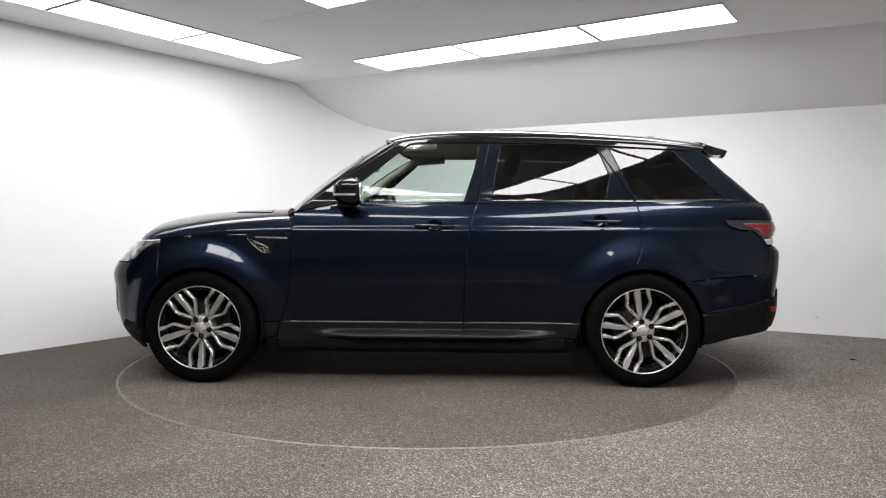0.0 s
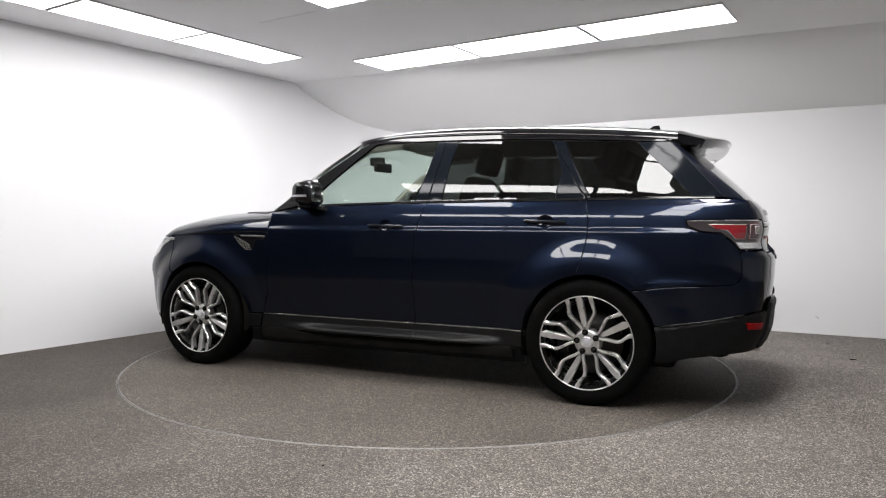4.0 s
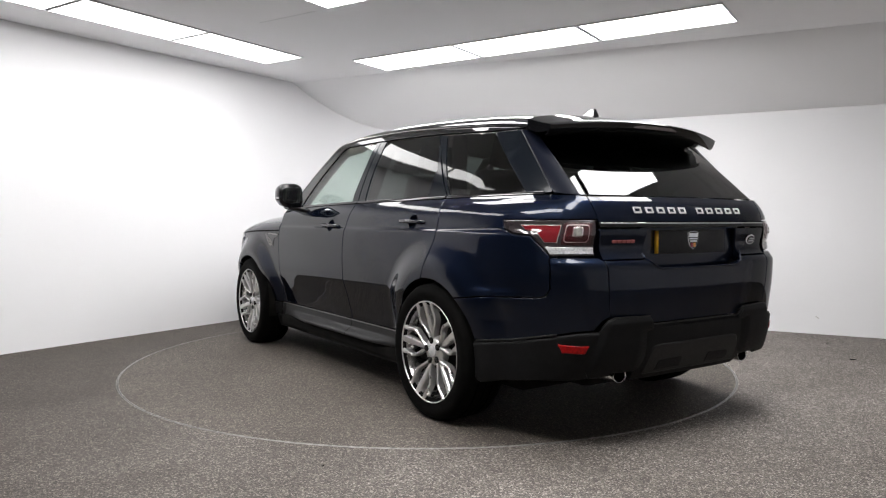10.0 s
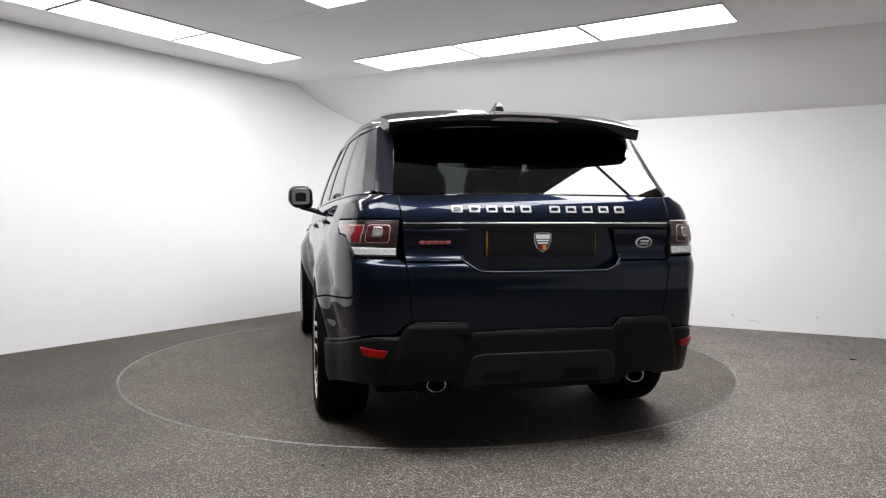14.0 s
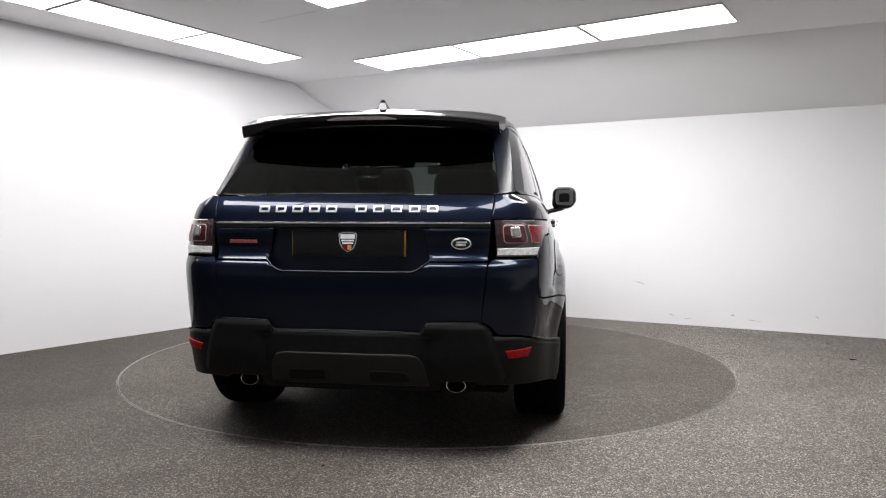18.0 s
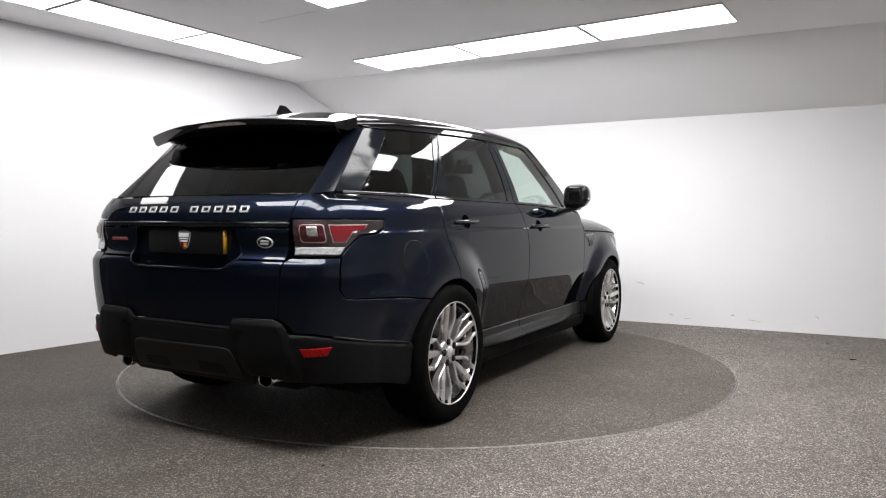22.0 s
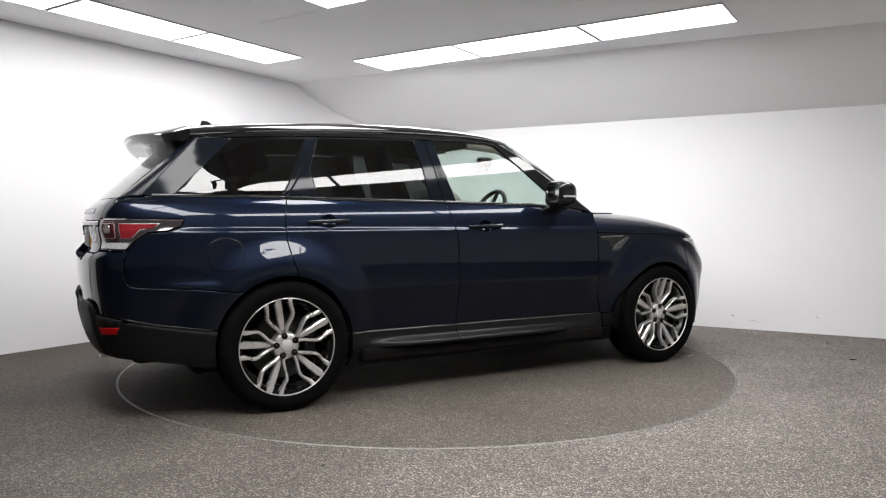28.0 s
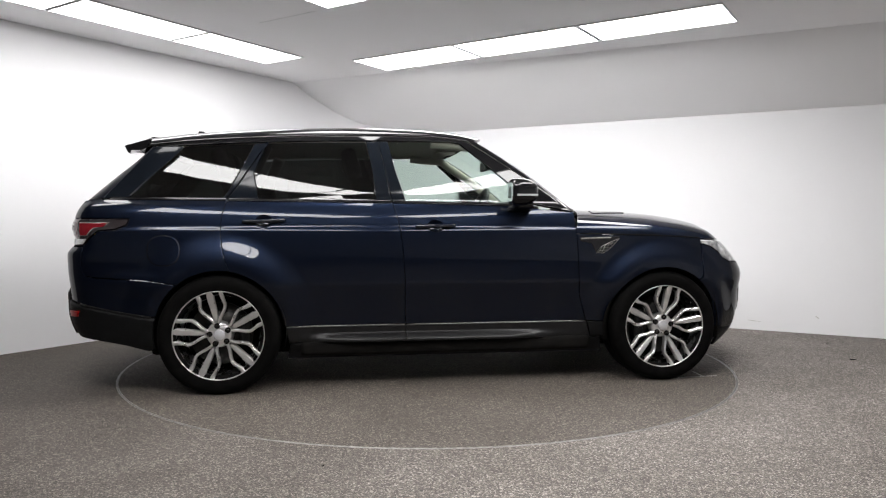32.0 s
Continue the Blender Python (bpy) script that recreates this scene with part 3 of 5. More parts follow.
for cx, cy, w, h, turn in ((1.755, -0.945, 0.30, 0.012, 3), (1.80, -0.865, 0.012, 0.16, -2), (1.70, -0.95, 0.16, 0.008, 6)):
    g = box((w, h, 0.0012), (0, 0, 0.0012), 0.0, 2, Matrix.Rotation(radians(turn), 4, "Z"))
    bmesh.ops.translate(g, vec=(cx, cy, 0), verts=g.verts)
    me = bpy.data.meshes.new("tmp")
    g.to_mesh(me)
    g.free()
    mark.from_mesh(me)
    bpy.data.meshes.remove(me)
part("chalk_mark", mark, MARK_WHITE, table, "worn white position mark", smooth=False)


def debris(x, y, size, turn):
    """A flattened crumb of dark grit, uneven in outline."""
    rng = random.Random(int(x * 100))
    bm = bmesh.new()
    bmesh.ops.create_icosphere(bm, subdivisions=2, radius=1.0)
    for v in bm.verts:
        v.co = Vector((v.co.x * size, v.co.y * size * 0.35, max(v.co.z, -0.4) * size * 0.16)) * (0.8 + 0.4 * rng.random())
    me = bpy.data.meshes.new("floor_debris")
    bm.to_mesh(me)
    bm.free()
    me.materials.append(UNDER)
    ob = new("floor_debris", me)
    ob.matrix_basis = Matrix.Translation((x, y, size * 0.05)) @ Matrix.Rotation(radians(turn), 4, "Z")
    return tagged(ob, "small dark crumb of grit on the stone floor", "debris", "crumbs on the floor")


for x, y, size, turn in ((3.521, 0.618, 0.022, 20), (3.309, -0.118, 0.028, 0), (3.025, 1.36, 0.016, 50), (2.358, 1.822, 0.014, 10), (-1.33, -3.05, 0.012, 30), (-0.47, -2.47, 0.011, 70), (-1.15, -3.32, 0.010, 0)):
    debris(x, y, size, turn)

# ---------------- car ----------------
car = new("car")
tagged(car, "dark navy blue metallic large sport utility car with black roof", "car")
CARS = (car, car)

# belt line and roof line along the car
def belt(x):
    return float(np.interp(x, [-2.1, -1.4, -0.3, 0.4, 0.85], [1.213, 1.207, 1.197, 1.182, 1.14]))


RAIL_X = np.array([-2.2, -1.9, -1.6, -1.2, -0.8, -0.4, 0.0, 0.1, 0.17, 0.25])
RAIL_Z = np.array([1.528, 1.565, 1.595, 1.622, 1.642, 1.648, 1.640, 1.628, 1.612, 1.58])
TOP_X = np.array([-2.25, -2.0, -1.7, -1.3, -0.8, -0.4, -0.1, 0.1, 0.2, 0.31])
TOP_Z = np.array([1.592, 1.640, 1.680, 1.713, 1.738, 1.742, 1.728, 1.708, 1.694, 1.672])
RX, RZ = smooth_table(list(zip(RAIL_X, RAIL_Z)), 0.01, 0.03)
_, RY = smooth_table([(x, float(skin(run_at_x(x, z), z)[1])) for x, z in zip(RAIL_X, RAIL_Z)], 0.01, 0.03)
TX, TZ = smooth_table(list(zip(TOP_X, TOP_Z)), 0.01, 0.04)
QR = 0.75


def roof_at(p, q):
    p, q = np.broadcast_arrays(np.asarray(p, float), np.asarray(q, float))
    th = np.clip(1 - np.abs(q) / QR, 0, 1) * math.pi / 2
    zr, yr, zc = np.interp(p, RX, RZ), np.interp(p, RX, RY), np.interp(p, TX, TZ)
    return np.stack([p, np.sign(q) * yr * np.cos(th) ** 0.80, zr + (zc - zr) * np.sin(th) ** 0.80], -1)


ss = SG[SG > S_END - 1.25]
_nose = skin(ss, 0.945)
NOSE_Y, NOSE_X = _nose[::-1, 1], _nose[::-1, 0]
ss = SG[(SG > 2.6)]
_side = skin(ss, 0.975)
SIDE_X, SIDE_Y = _side[:, 0], _side[:, 1]
CREST_T, CREST_Z = smooth_table([(-0.3, 0.90), (-0.05, 0.925), (0, 0.945), (0.04, 1.003), (0.10, 1.050), (0.2, 1.086), (0.4, 1.126), (0.7, 1.155), (1.1, 1.169), (1.4, 1.172)], 0.005, 0.02)
QH, PH = 1.0, 1.25


def hood_at(p, q):
    p, q = np.broadcast_arrays(np.asarray(p, float), np.asarray(q, float))
    th = np.clip(1 - np.abs(q) / QH, 0, 1) * math.pi / 2
    c, s = np.cos(th) ** 0.77, np.sin(th) ** 0.77
    y = 0.92 * c
    for _ in range(6):
        x0 = 1.03 - 0.18 * (y / 0.93) ** 2
        xn = np.interp(y, NOSE_Y, NOSE_X)
        x = x0 + (xn - x0) * p / PH
        y = np.interp(x, SIDE_X, SIDE_Y) * c * 0.5 + y * 0.5
    zg = np.interp(x, [0.8, 0.86, 1.4, 1.8, 2.1, 2.3], [1.0, 0.998, 0.986, 0.966, 0.946, 0.94])
    zc = np.maximum(np.interp(xn - x, CREST_T, CREST_Z), zg)
    return np.stack([x, np.sign(q) * y, zg + (zc - zg) * s], -1)


def wind_at(p, q):
    p, q = np.broadcast_arrays(np.asarray(p, float), np.asarray(q, float))
    t, w = p / 0.95, (q / 0.78) ** 2
    base = np.stack([1.07 - 0.23 * w, q, 1.137 + 0 * q], -1)
    head = np.stack([0.31 - 0.14 * w, q * 0.70 / 0.78, 1.674 - 0.058 * w], -1)
    r = base + (head - base) * t[..., None]
    r[..., 0] += 0.030 * 4 * t * (1 - t)
    r[..., 2] += 0.022 * 4 * t * (1 - t)
    return r


# doors
def door_gap_front(z):
    return float(np.interp(z, [0.29, 0.40, 0.59, 0.78, 1.0, 1.14], [0.97, 0.945, 0.885, 0.866, 0.852, 0.842]))


def door_gap_mid(z):
    return float(np.interp(z, [0.29, 0.40, 0.68, 0.97, 1.08, 1.20, 1.62], [-0.284, -0.290, -0.298, -0.320, -0.342, -0.378, -0.462]))


def door_gap_rear(z):
    return float(np.interp(z, [0.77, 0.86, 0.98, 1.09, 1.205, 1.59], [-1.395, -1.43, -1.452, -1.452, -1.425, -1.172]))


def up(f, z0, z1, n=8):
    return [(f(z0 + (z1 - z0) * i / n), z0 + (z1 - z0) * i / n) for i in range(n + 1)]


SKIN_LABEL = "dark navy blue metallic paint"
HANDLES = ((-0.10, 1.047), (-1.19, 1.078))


def cup_outline(xc, zc, n=28):
    """The rim of the dished recess behind a door handle, on the flank."""
    s0 = run_at_x(xc, zc)
    return [(s0 + 0.053 * math.cos(2 * math.pi * i / n), zc + 0.041 * math.sin(2 * math.pi * i / n)) for i in range(n)]


fdoor = panel("front_door", mixed(xs(up(door_gap_mid, 0.402, 1.196) + [(-0.1, belt(-0.1)), (0.4, belt(0.4)), (0.6, belt(0.6))] + up(door_gap_front, 1.14, 0.402))), PAINT, CARS, SKIN_LABEL, holes=[cup_outline(*HANDLES[0])])
rdoor = panel("rear_door", mixed(xs(up(door_gap_mid, 1.196, 0.402) + [(-0.7, 0.402)] + arc(-HUB_X, 4, 80.5) + up(door_gap_rear, 0.775, 1.206) + [(-1.1, belt(-1.1)), (-0.7, belt(-0.7))])), PAINT, CARS, SKIN_LABEL, holes=[cup_outline(*HANDLES[1])])
panel("front_wing", mixed(xs([(0.945, 0.402), (0.885, 0.59), (0.866, 0.78), (0.852, 0.996), (1.1, 0.990), (1.4, 0.984), (1.745, 0.966), (1.745, 0.93), (1.748, 0.87), (1.732, 0.70)] + arc(HUB_X, 51, 176) + [(1.05, 0.402)])), PAINT, CARS, SKIN_LABEL)
LAMP_TOP = [("s", 1.190, 1.0915), ("s", 1.175, 1.047), ("s", 1.10, 1.021), ("s", 1.0, 1.014), ("s", 0.93, 0.966), ("s", 0.887, 0.921)]
panel("rear_quarter", mixed(xs(up(door_gap_rear, 0.775, 1.207)) + xs([(-1.7, 1.211), (-2.0, 1.213), (-2.13, 1.213)]) + [("y", 0.70, 1.208), ("y", 0.654, 1.204), ("y", 0.645, 1.0935)] + LAMP_TOP
                            + [("s", 0.900, 0.90), ("s", 0.902, 0.77), ("s", 0.925, 0.738), ("s", 0.97, 0.730), ("x", -1.9, 0.712)] + xs(arc(-HUB_X, 128, 82))), PAINT, CARS, SKIN_LABEL)
panel("rear_bumper", mixed([("y", 0.602, 0.640), ("y", 0.633, 0.90), ("y", 0.652, 0.918), ("s", 0.885, 0.918), ("s", 0.898, 0.90), ("s", 0.900, 0.77), ("s", 0.922, 0.735), ("s", 0.97, 0.727), ("x", -1.9, 0.709)]
                           + xs(arc(-HUB_X, 128.5, 163.5, n=8)) + xs([(-1.95, 0.499), (-2.09, 0.519), (-2.22, 0.545), (-2.30, 0.561)]) + [("y", 0.76, 0.577), ("y", 0.678, 0.580), ("y", 0.638, 0.622)]), PAINT, CARS, SKIN_LABEL)

# sill cladding with a scooped step that catches the light, and a bright line along the doors' lower edge
def clad_at(s, z):
    p = skin(s, z)
    z = np.asarray(z, float)
    k = ease((0.84 - p[..., 0]) / 0.5) * ease((p[..., 0] + 1.02) / 0.45)
    d = np.clip((0.312 - z) / 0.06, 0, 1)
    p[..., 1] = np.maximum(p[..., 1], 0.848) + 0.004 + 0.054 * k * ease((0.356 - z) / 0.046) - 0.03 * d * d
    return p


def sill_at(s, z):
    p = skin(s, z)
    p[..., 1] = np.maximum(p[..., 1] + 0.006, 0.835)
    return p


def skin_tube(name, pts, r, mat, parents, label, off=0.0):
    """A thin bead along points (x, z) of the flank, and its mirror image."""
    line = [np.maximum(skin(run_at_x(x, z), z), (-9, 0.848 if z < 0.4 else 0, 0)) + np.array((0, off, 0)) for x, z in pts]
    for sg, parent in zip((1, -1), parents):
        V, F = tube([(p[0], p[1] * sg, p[2]) for p in line], r, 6)
        link(name, mesh_of(name, V, F, mat), parent, label)


panel("door_cladding", mixed(xs([(0.97, 0.295), (0.2, 0.295), (door_gap_mid(0.3), 0.295), (door_gap_mid(0.397), 0.397), (0.3, 0.397), (0.948, 0.397)])), SATIN, fdoor, "black satin plastic cladding", surface=clad_at, grid=0.011)
panel("door_cladding", mixed(xs([(door_gap_mid(0.3), 0.295), (-0.7, 0.295), (-1.04, 0.295), (-1.062, 0.397), (-0.6, 0.397), (door_gap_mid(0.397), 0.397)])), SATIN, rdoor, "black satin plastic cladding", surface=clad_at, grid=0.011)
skin_tube("door_edge_trim", [(x, 0.3995) for x in np.linspace(0.94, -0.283, 14)], 0.0032, STEEL, fdoor, "thin bright lower door trim", 0.004)
skin_tube("door_edge_trim", [(x, 0.3995) for x in np.linspace(-0.297, -1.06, 10)], 0.0032, STEEL, rdoor, "thin bright lower door trim", 0.004)
panel("sill", mixed(xs([(1.06, 0.19), (-1.05, 0.19), (-1.03, 0.291), (1.04, 0.291)])), PLASTIC, CARS, "black plastic sill", surface=sill_at)
panel("wing_cladding", mixed(xs([(1.058, 0.397), (0.951, 0.397), (0.975, 0.295), (1.068, 0.295)])), PLASTIC, CARS, "black plastic", surface=clad_at, grid=0.02)

# bright belt trim
for x0, x1, q in ((-0.37, 0.60, fdoor), (-1.41, -0.385, rdoor), (-2.14, -1.43, CARS)):
    n = 10
    low = [(x0 + (x1 - x0) * i / n, belt(x0 + (x1 - x0) * i / n) + 0.001) for i in range(n + 1)]
    panel("belt_trim", mixed(xs(low + [(x, z + 0.011) for x, z in reversed(low)])), BLACK_GLOSS, q, "gloss black window trim", off=0.004, gap=0.0)

# side glass and pillars
panel("front_door_glass", mixed(xs(rounded([(0.57, 1.194), (0.37, 1.362), (0.085, 1.600), (0.02, 1.611), (-0.395, 1.611), (-0.352, 1.42), (-0.285, 1.209)], 0.012, 2))), GLASS_CLEAR, fdoor, "clear green-tinted glass", off=-0.006, depth=0.004)
panel("rear_door_glass", mixed(xs(rounded([(-0.478, 1.211), (-0.505, 1.42), (-0.543, 1.607), (-0.8, 1.604), (-1.185, 1.590), (-1.262, 1.39), (-1.232, 1.219)], 0.012, 2))), GLASS_DARK, rdoor, "dark privacy glass", off=-0.006, depth=0.004)
panel("quarter_glass", mixed(xs(rounded([(-1.452, 1.220), (-1.262, 1.582), (-1.5, 1.572), (-1.695, 1.560), (-1.865, 1.42), (-2.03, 1.225)], 0.012, 2))), GLASS_DARK, CARS, "dark privacy glass", off=-0.003, depth=0.004)
panel("door_pillar", mixed(xs([(-0.285, 1.209), (-0.352, 1.42), (-0.395, 1.611), (-0.458, 1.612), (-0.418, 1.41), (-0.379, 1.209)])), PILLAR_BLACK, fdoor, "gloss black pillar cover", off=-0.002)
panel("door_pillar", mixed(xs([(-0.381, 1.209), (-0.42, 1.41), (-0.461, 1.612), (-0.543, 1.607), (-0.505, 1.42), (-0.478, 1.211)])), PILLAR_BLACK, rdoor, "gloss black pillar cover", off=-0.002)
panel("door_pillar", mixed(xs([(-1.232, 1.219), (-1.262, 1.39), (-1.185, 1.590), (-1.178, 1.590), (-1.30, 1.40), (-1.423, 1.219)])), PILLAR_BLACK, rdoor, "gloss black pillar cover", off=-0.002)
panel("rear_pillar", mixed(xs([(-1.428, 1.219), (-1.304, 1.40), (-1.182, 1.590), (-1.262, 1.582), (-1.452, 1.220)])), PILLAR_BLACK, CARS, "gloss black pillar cover", off=-0.002)
def ruled(rear, front, width, height, bulge=0.0):
    """A surface between two upright edge lines: p runs from the rear edge to the front one, q upwards."""
    za, zb = np.array(rear).T, np.array(front).T
    ta, tb = np.linspace(0, 1, za.shape[1]), np.linspace(0, 1, zb.shape[1])

    def at(p, q):
        p, q = np.broadcast_arrays(np.asarray(p, float) / width, np.asarray(q, float) / height)
        A = np.stack([np.interp(q, ta, c) for c in za], -1)
        B = np.stack([np.interp(q, tb, c) for c in zb], -1)
        r = A + (B - A) * p[..., None]
        k = 4 * p * (1 - p) * bulge
        return r + np.stack([-0.7 * k, 0.7 * k, 0 * k], -1)

    return at


def flank_line(pts):
    return [tuple(skin(run_at_x(x, z), z)) for x, z in pts]


GLASS_SIDE = flank_line([(-2.036 + 0.341 * i / 6, 1.222 + 0.336 * i / 6) for i in range(7)])
COVER_BACK = [(-2.190 + 0.300 * i / 6, 0.738 - 0.050 * i / 6, 1.222 + 0.332 * i / 6) for i in range(7)]
TAIL_EDGE = [(-2.300 + 0.378 * i / 6, 0.672 - 0.062 * i / 6, 1.208 + 0.336 * i / 6) for i in range(7)]
cover_at = ruled(COVER_BACK, GLASS_SIDE, 0.17, 0.42)
pillar_at = ruled(TAIL_EDGE, COVER_BACK, 0.125, 0.42, 0.010)
panel("tail_pillar_cover", rounded([(0.001, 0.0), (0.168, 0.0), (0.168, 0.418), (0.001, 0.418)], 0.022, 5), PILLAR_BLACK, CARS, "gloss black pillar cover", surface=cover_at, gap=0.002)
panel("tail_pillar", [(0.0, 0.0), (0.123, 0.0), (0.123, 0.42), (0.0, 0.42)], TAIL_NAVY, CARS, "navy tail pillar, darkened for the dark reflection on it", surface=pillar_at, gap=0.0015, lip=0.002, grid=0.05)
panel("window_surround", mixed(xs([(0.835, 1.143), (0.60, 1.190), (0.57, 1.196), (0.37, 1.366), (0.086, 1.604), (0.02, 1.615), (-0.4, 1.615), (-0.8, 1.609), (-1.2, 1.594), (-1.7, 1.564), (-1.84, 1.556)]
                              + [(x, float(np.interp(x, RX, RZ)) + 0.001) for x in (-1.9, -1.6, -1.2, -0.8, -0.4, -0.1, 0.05, 0.13)] + [(0.20, 1.585), (0.40, 1.452), (0.60, 1.318)])), BLACK_GLOSS, CARS, "gloss black window surround", off=-0.001, grid=0.022)


def pillar_strip():
    """The windscreen pillar between the glass edge and the side window."""
    V, F = [], []
    n, m = 24, 6
    for i in range(n + 1):
        t = i / n
        a = wind_at(0.95 * t, 0.772)
        x, z = float(np.interp(t, [0, 0.35, 0.7, 1], [0.835, 0.60, 0.37, 0.15])), float(np.interp(t, [0, 0.35, 0.7, 1], [1.143, 1.318, 1.472, 1.618]))
        b = skin(run_at_x(x, z), z)
        for j in range(m + 1):
            u = j / m
            p = a + (b - a) * u
            p = p + np.array((0.012, 0.010, 0.012)) * 4 * u * (1 - u)
            V.append(p)
    for i in range(n):
        for j in range(m):
            q = i * (m + 1) + j
            F.append((q, q + 1, q + m + 2, q + m + 1))
    return V, F


V, F = pillar_strip()
link("windscreen_pillar", mesh_of("windscreen_pillar", V, F, BLACK_GLOSS), car, "gloss black windscreen pillar")
link("windscreen_pillar", mesh_of("windscreen_pillar", [(p[0], -p[1], p[2]) for p in V], [f[::-1] for f in F], BLACK_GLOSS), car, "gloss black windscreen pillar")

# windscreen, hood, roof
qs = np.linspace(-0.772, 0.772, 25)
panel("windscreen", [(0.02, q) for q in qs] + [(0.945, q) for q in qs[::-1]], GLASS_CLEAR, CARS, "clear green-tinted windscreen", surface=wind_at, both=False, off=-0.004, depth=0.005, grid=0.06)
hood = panel("hood", [(p, -QH + 0.001) for p in np.linspace(0, PH, 30)] + [(PH, q) for q in np.linspace(-QH + 0.05, QH - 0.05, 30)] + [(p, QH - 0.001) for p in np.linspace(PH, 0, 30)] + [(0, q) for q in np.linspace(QH - 0.05, -QH + 0.05, 20)],
             PAINT, CARS, SKIN_LABEL, surface=hood_at, both=False, sign=1.0, grid=0.022)[0]
panel("roof", [(p, -QR + 0.001) for p in np.linspace(-1.93, 0.165, 40)] + [(0.168 + 0.135 * (1 - (q / QR) ** 2), q) for q in np.linspace(-QR + 0.03, QR - 0.03, 24)] + [(p, QR - 0.001) for p in np.linspace(0.165, -1.93, 40)],
      BLACK_GLOSS, CARS, "gloss black roof with dark glass panel", surface=roof_at, both=False, sign=1.0, grid=0.022)
for sgn in (1, -1):
    panel("hood_vent", rounded([(0.12, 0.30 * sgn), (0.42, 0.26 * sgn), (0.44, 0.34 * sgn), (0.14, 0.44 * sgn)], 0.02), BLACK_GLOSS, (hood,), "gloss black air vent", surface=hood_at, both=False, sign=1.0, off=0.006, grid=0.03)
link("cowl", mesh_of("cowl", *join_pair([tube([(1.05 - 0.20 * (y / 0.8) ** 2, y, 1.132) for y in np.linspace(-0.8, 0.8, 21)], 0.022)]), PLASTIC), car, "black plastic scuttle")
for y0, y1 in ((-0.62, -0.05), (0.05, 0.66)):
    link("wiper", mesh_of("wiper", *tube([(1.03 - 0.18 * (y / 0.8) ** 2, y, 1.163 - 0.01 * (y / 0.8) ** 2) for y in np.linspace(y0, y1, 9)], 0.011, 8), PLASTIC), car, "black windscreen wiper")

for sg in (1, -1):
    V, F = tube([hood_at(p, sg * (QH - 0.0015)) for p in np.linspace(0.06, 0.98 * PH, 40)], 0.0045, 6)
    link("hood_seam", mesh_of("hood_seam", V, F, UNDER), hood, "dark rubber seam along the hood edge")

# nose: bumper, grille, lamps
def front_both(s, z):
    s = np.asarray(s, float)
    p = skin(np.where(s > S_END, 2 * S_END - s, s), z)
    p[..., 1] *= np.where(s > S_END, -1.0, 1.0)
    return p


def nose_full(pts):
    left = [(run_at_x(a, z) if k == "x" else S_END - a, z) for k, a, z in pts]
    return left + [(2 * S_END - s, z) for s, z in reversed(left)]


panel("front_bumper", nose_full([("n", 0.0, 0.34), ("n", 0.5, 0.34), ("x", 1.95, 0.34)] + xs(arc(HUB_X, -3, 50, n=10)) + [("x", 1.739, 0.70), ("x", 1.755, 0.87), ("x", 1.752, 0.926), ("x", 1.80, 0.913), ("x", 1.845, 0.893), ("x", 1.895, 0.858), ("x", 1.935, 0.820), ("x", 1.995, 0.797), ("n", 0.50, 0.79), ("n", 0.0, 0.79)]), PAINT, CARS, SKIN_LABEL, surface=front_both, both=False)
panel("front_skirt", nose_full([("n", 0.0, 0.20), ("n", 0.5, 0.20), ("x", 1.90, 0.20), ("x", 1.862, 0.336), ("n", 0.5, 0.336), ("n", 0.0, 0.336)]), PLASTIC, CARS, "black plastic skirt", surface=front_both, both=False)
panel("grille", nose_full([("n", 0.0, 0.795), ("n", 0.47, 0.795), ("n", 0.50, 0.935), ("n", 0.0, 0.935)]), BLACK_GLOSS, CARS, "dark mesh grille", surface=front_both, both=False, off=-0.01)
HL = [(run_at_x(1.752, 0.950), 0.948), (run_at_x(1.752, 0.930), 0.930), (run_at_x(1.80, 0.917), 0.917), (run_at_x(1.845, 0.897), 0.897), (run_at_x(1.895, 0.862), 0.862), (run_at_x(1.935, 0.824), 0.824), (run_at_x(1.995, 0.801), 0.801), (S_END - 0.51, 0.795), (S_END - 0.54, 0.938), (S_END - 0.75, 0.942)]
panel("headlamp", HL, HEAD_LENS, CARS, "clear headlamp lens")

# wing vent with mesh
VENT = panel("wing_vent", mixed(xs(rounded([(0.872, 0.975), (1.155, 0.980), (1.145, 0.962), (1.035, 0.864), (0.985, 0.864), (0.955, 0.93), (0.872, 0.945)], 0.010, 2))), BLACK_GLOSS, CARS, "gloss black side vent", off=0.003, grid=0.02)
MESH_EDGE = [(1.148, 0.963), (1.10, 0.914), (1.06, 0.880), (1.035, 0.868), (0.988, 0.867), (1.010, 0.905), (1.05, 0.925), (1.095, 0.945), (1.148, 0.963)]
skin_tube("vent_edge", MESH_EDGE, 0.0016, STEEL, VENT, "pale edge of the vent mesh", 0.006)
for (xa, za), (xb, zb) in (((1.10, 0.945), (1.085, 0.902)), ((1.075, 0.935), (1.055, 0.878)), ((1.05, 0.925), (1.025, 0.869)), ((1.025, 0.912), (1.0, 0.868)), ((1.12, 0.935), (1.03, 0.918)), ((1.09, 0.905), (1.015, 0.900)), ((1.065, 0.885), (1.005, 0.884))):
    skin_tube("vent_mesh", [(xa, za), (xb, zb)], 0.0014, STEEL, VENT, "grey honeycomb mesh", 0.005)
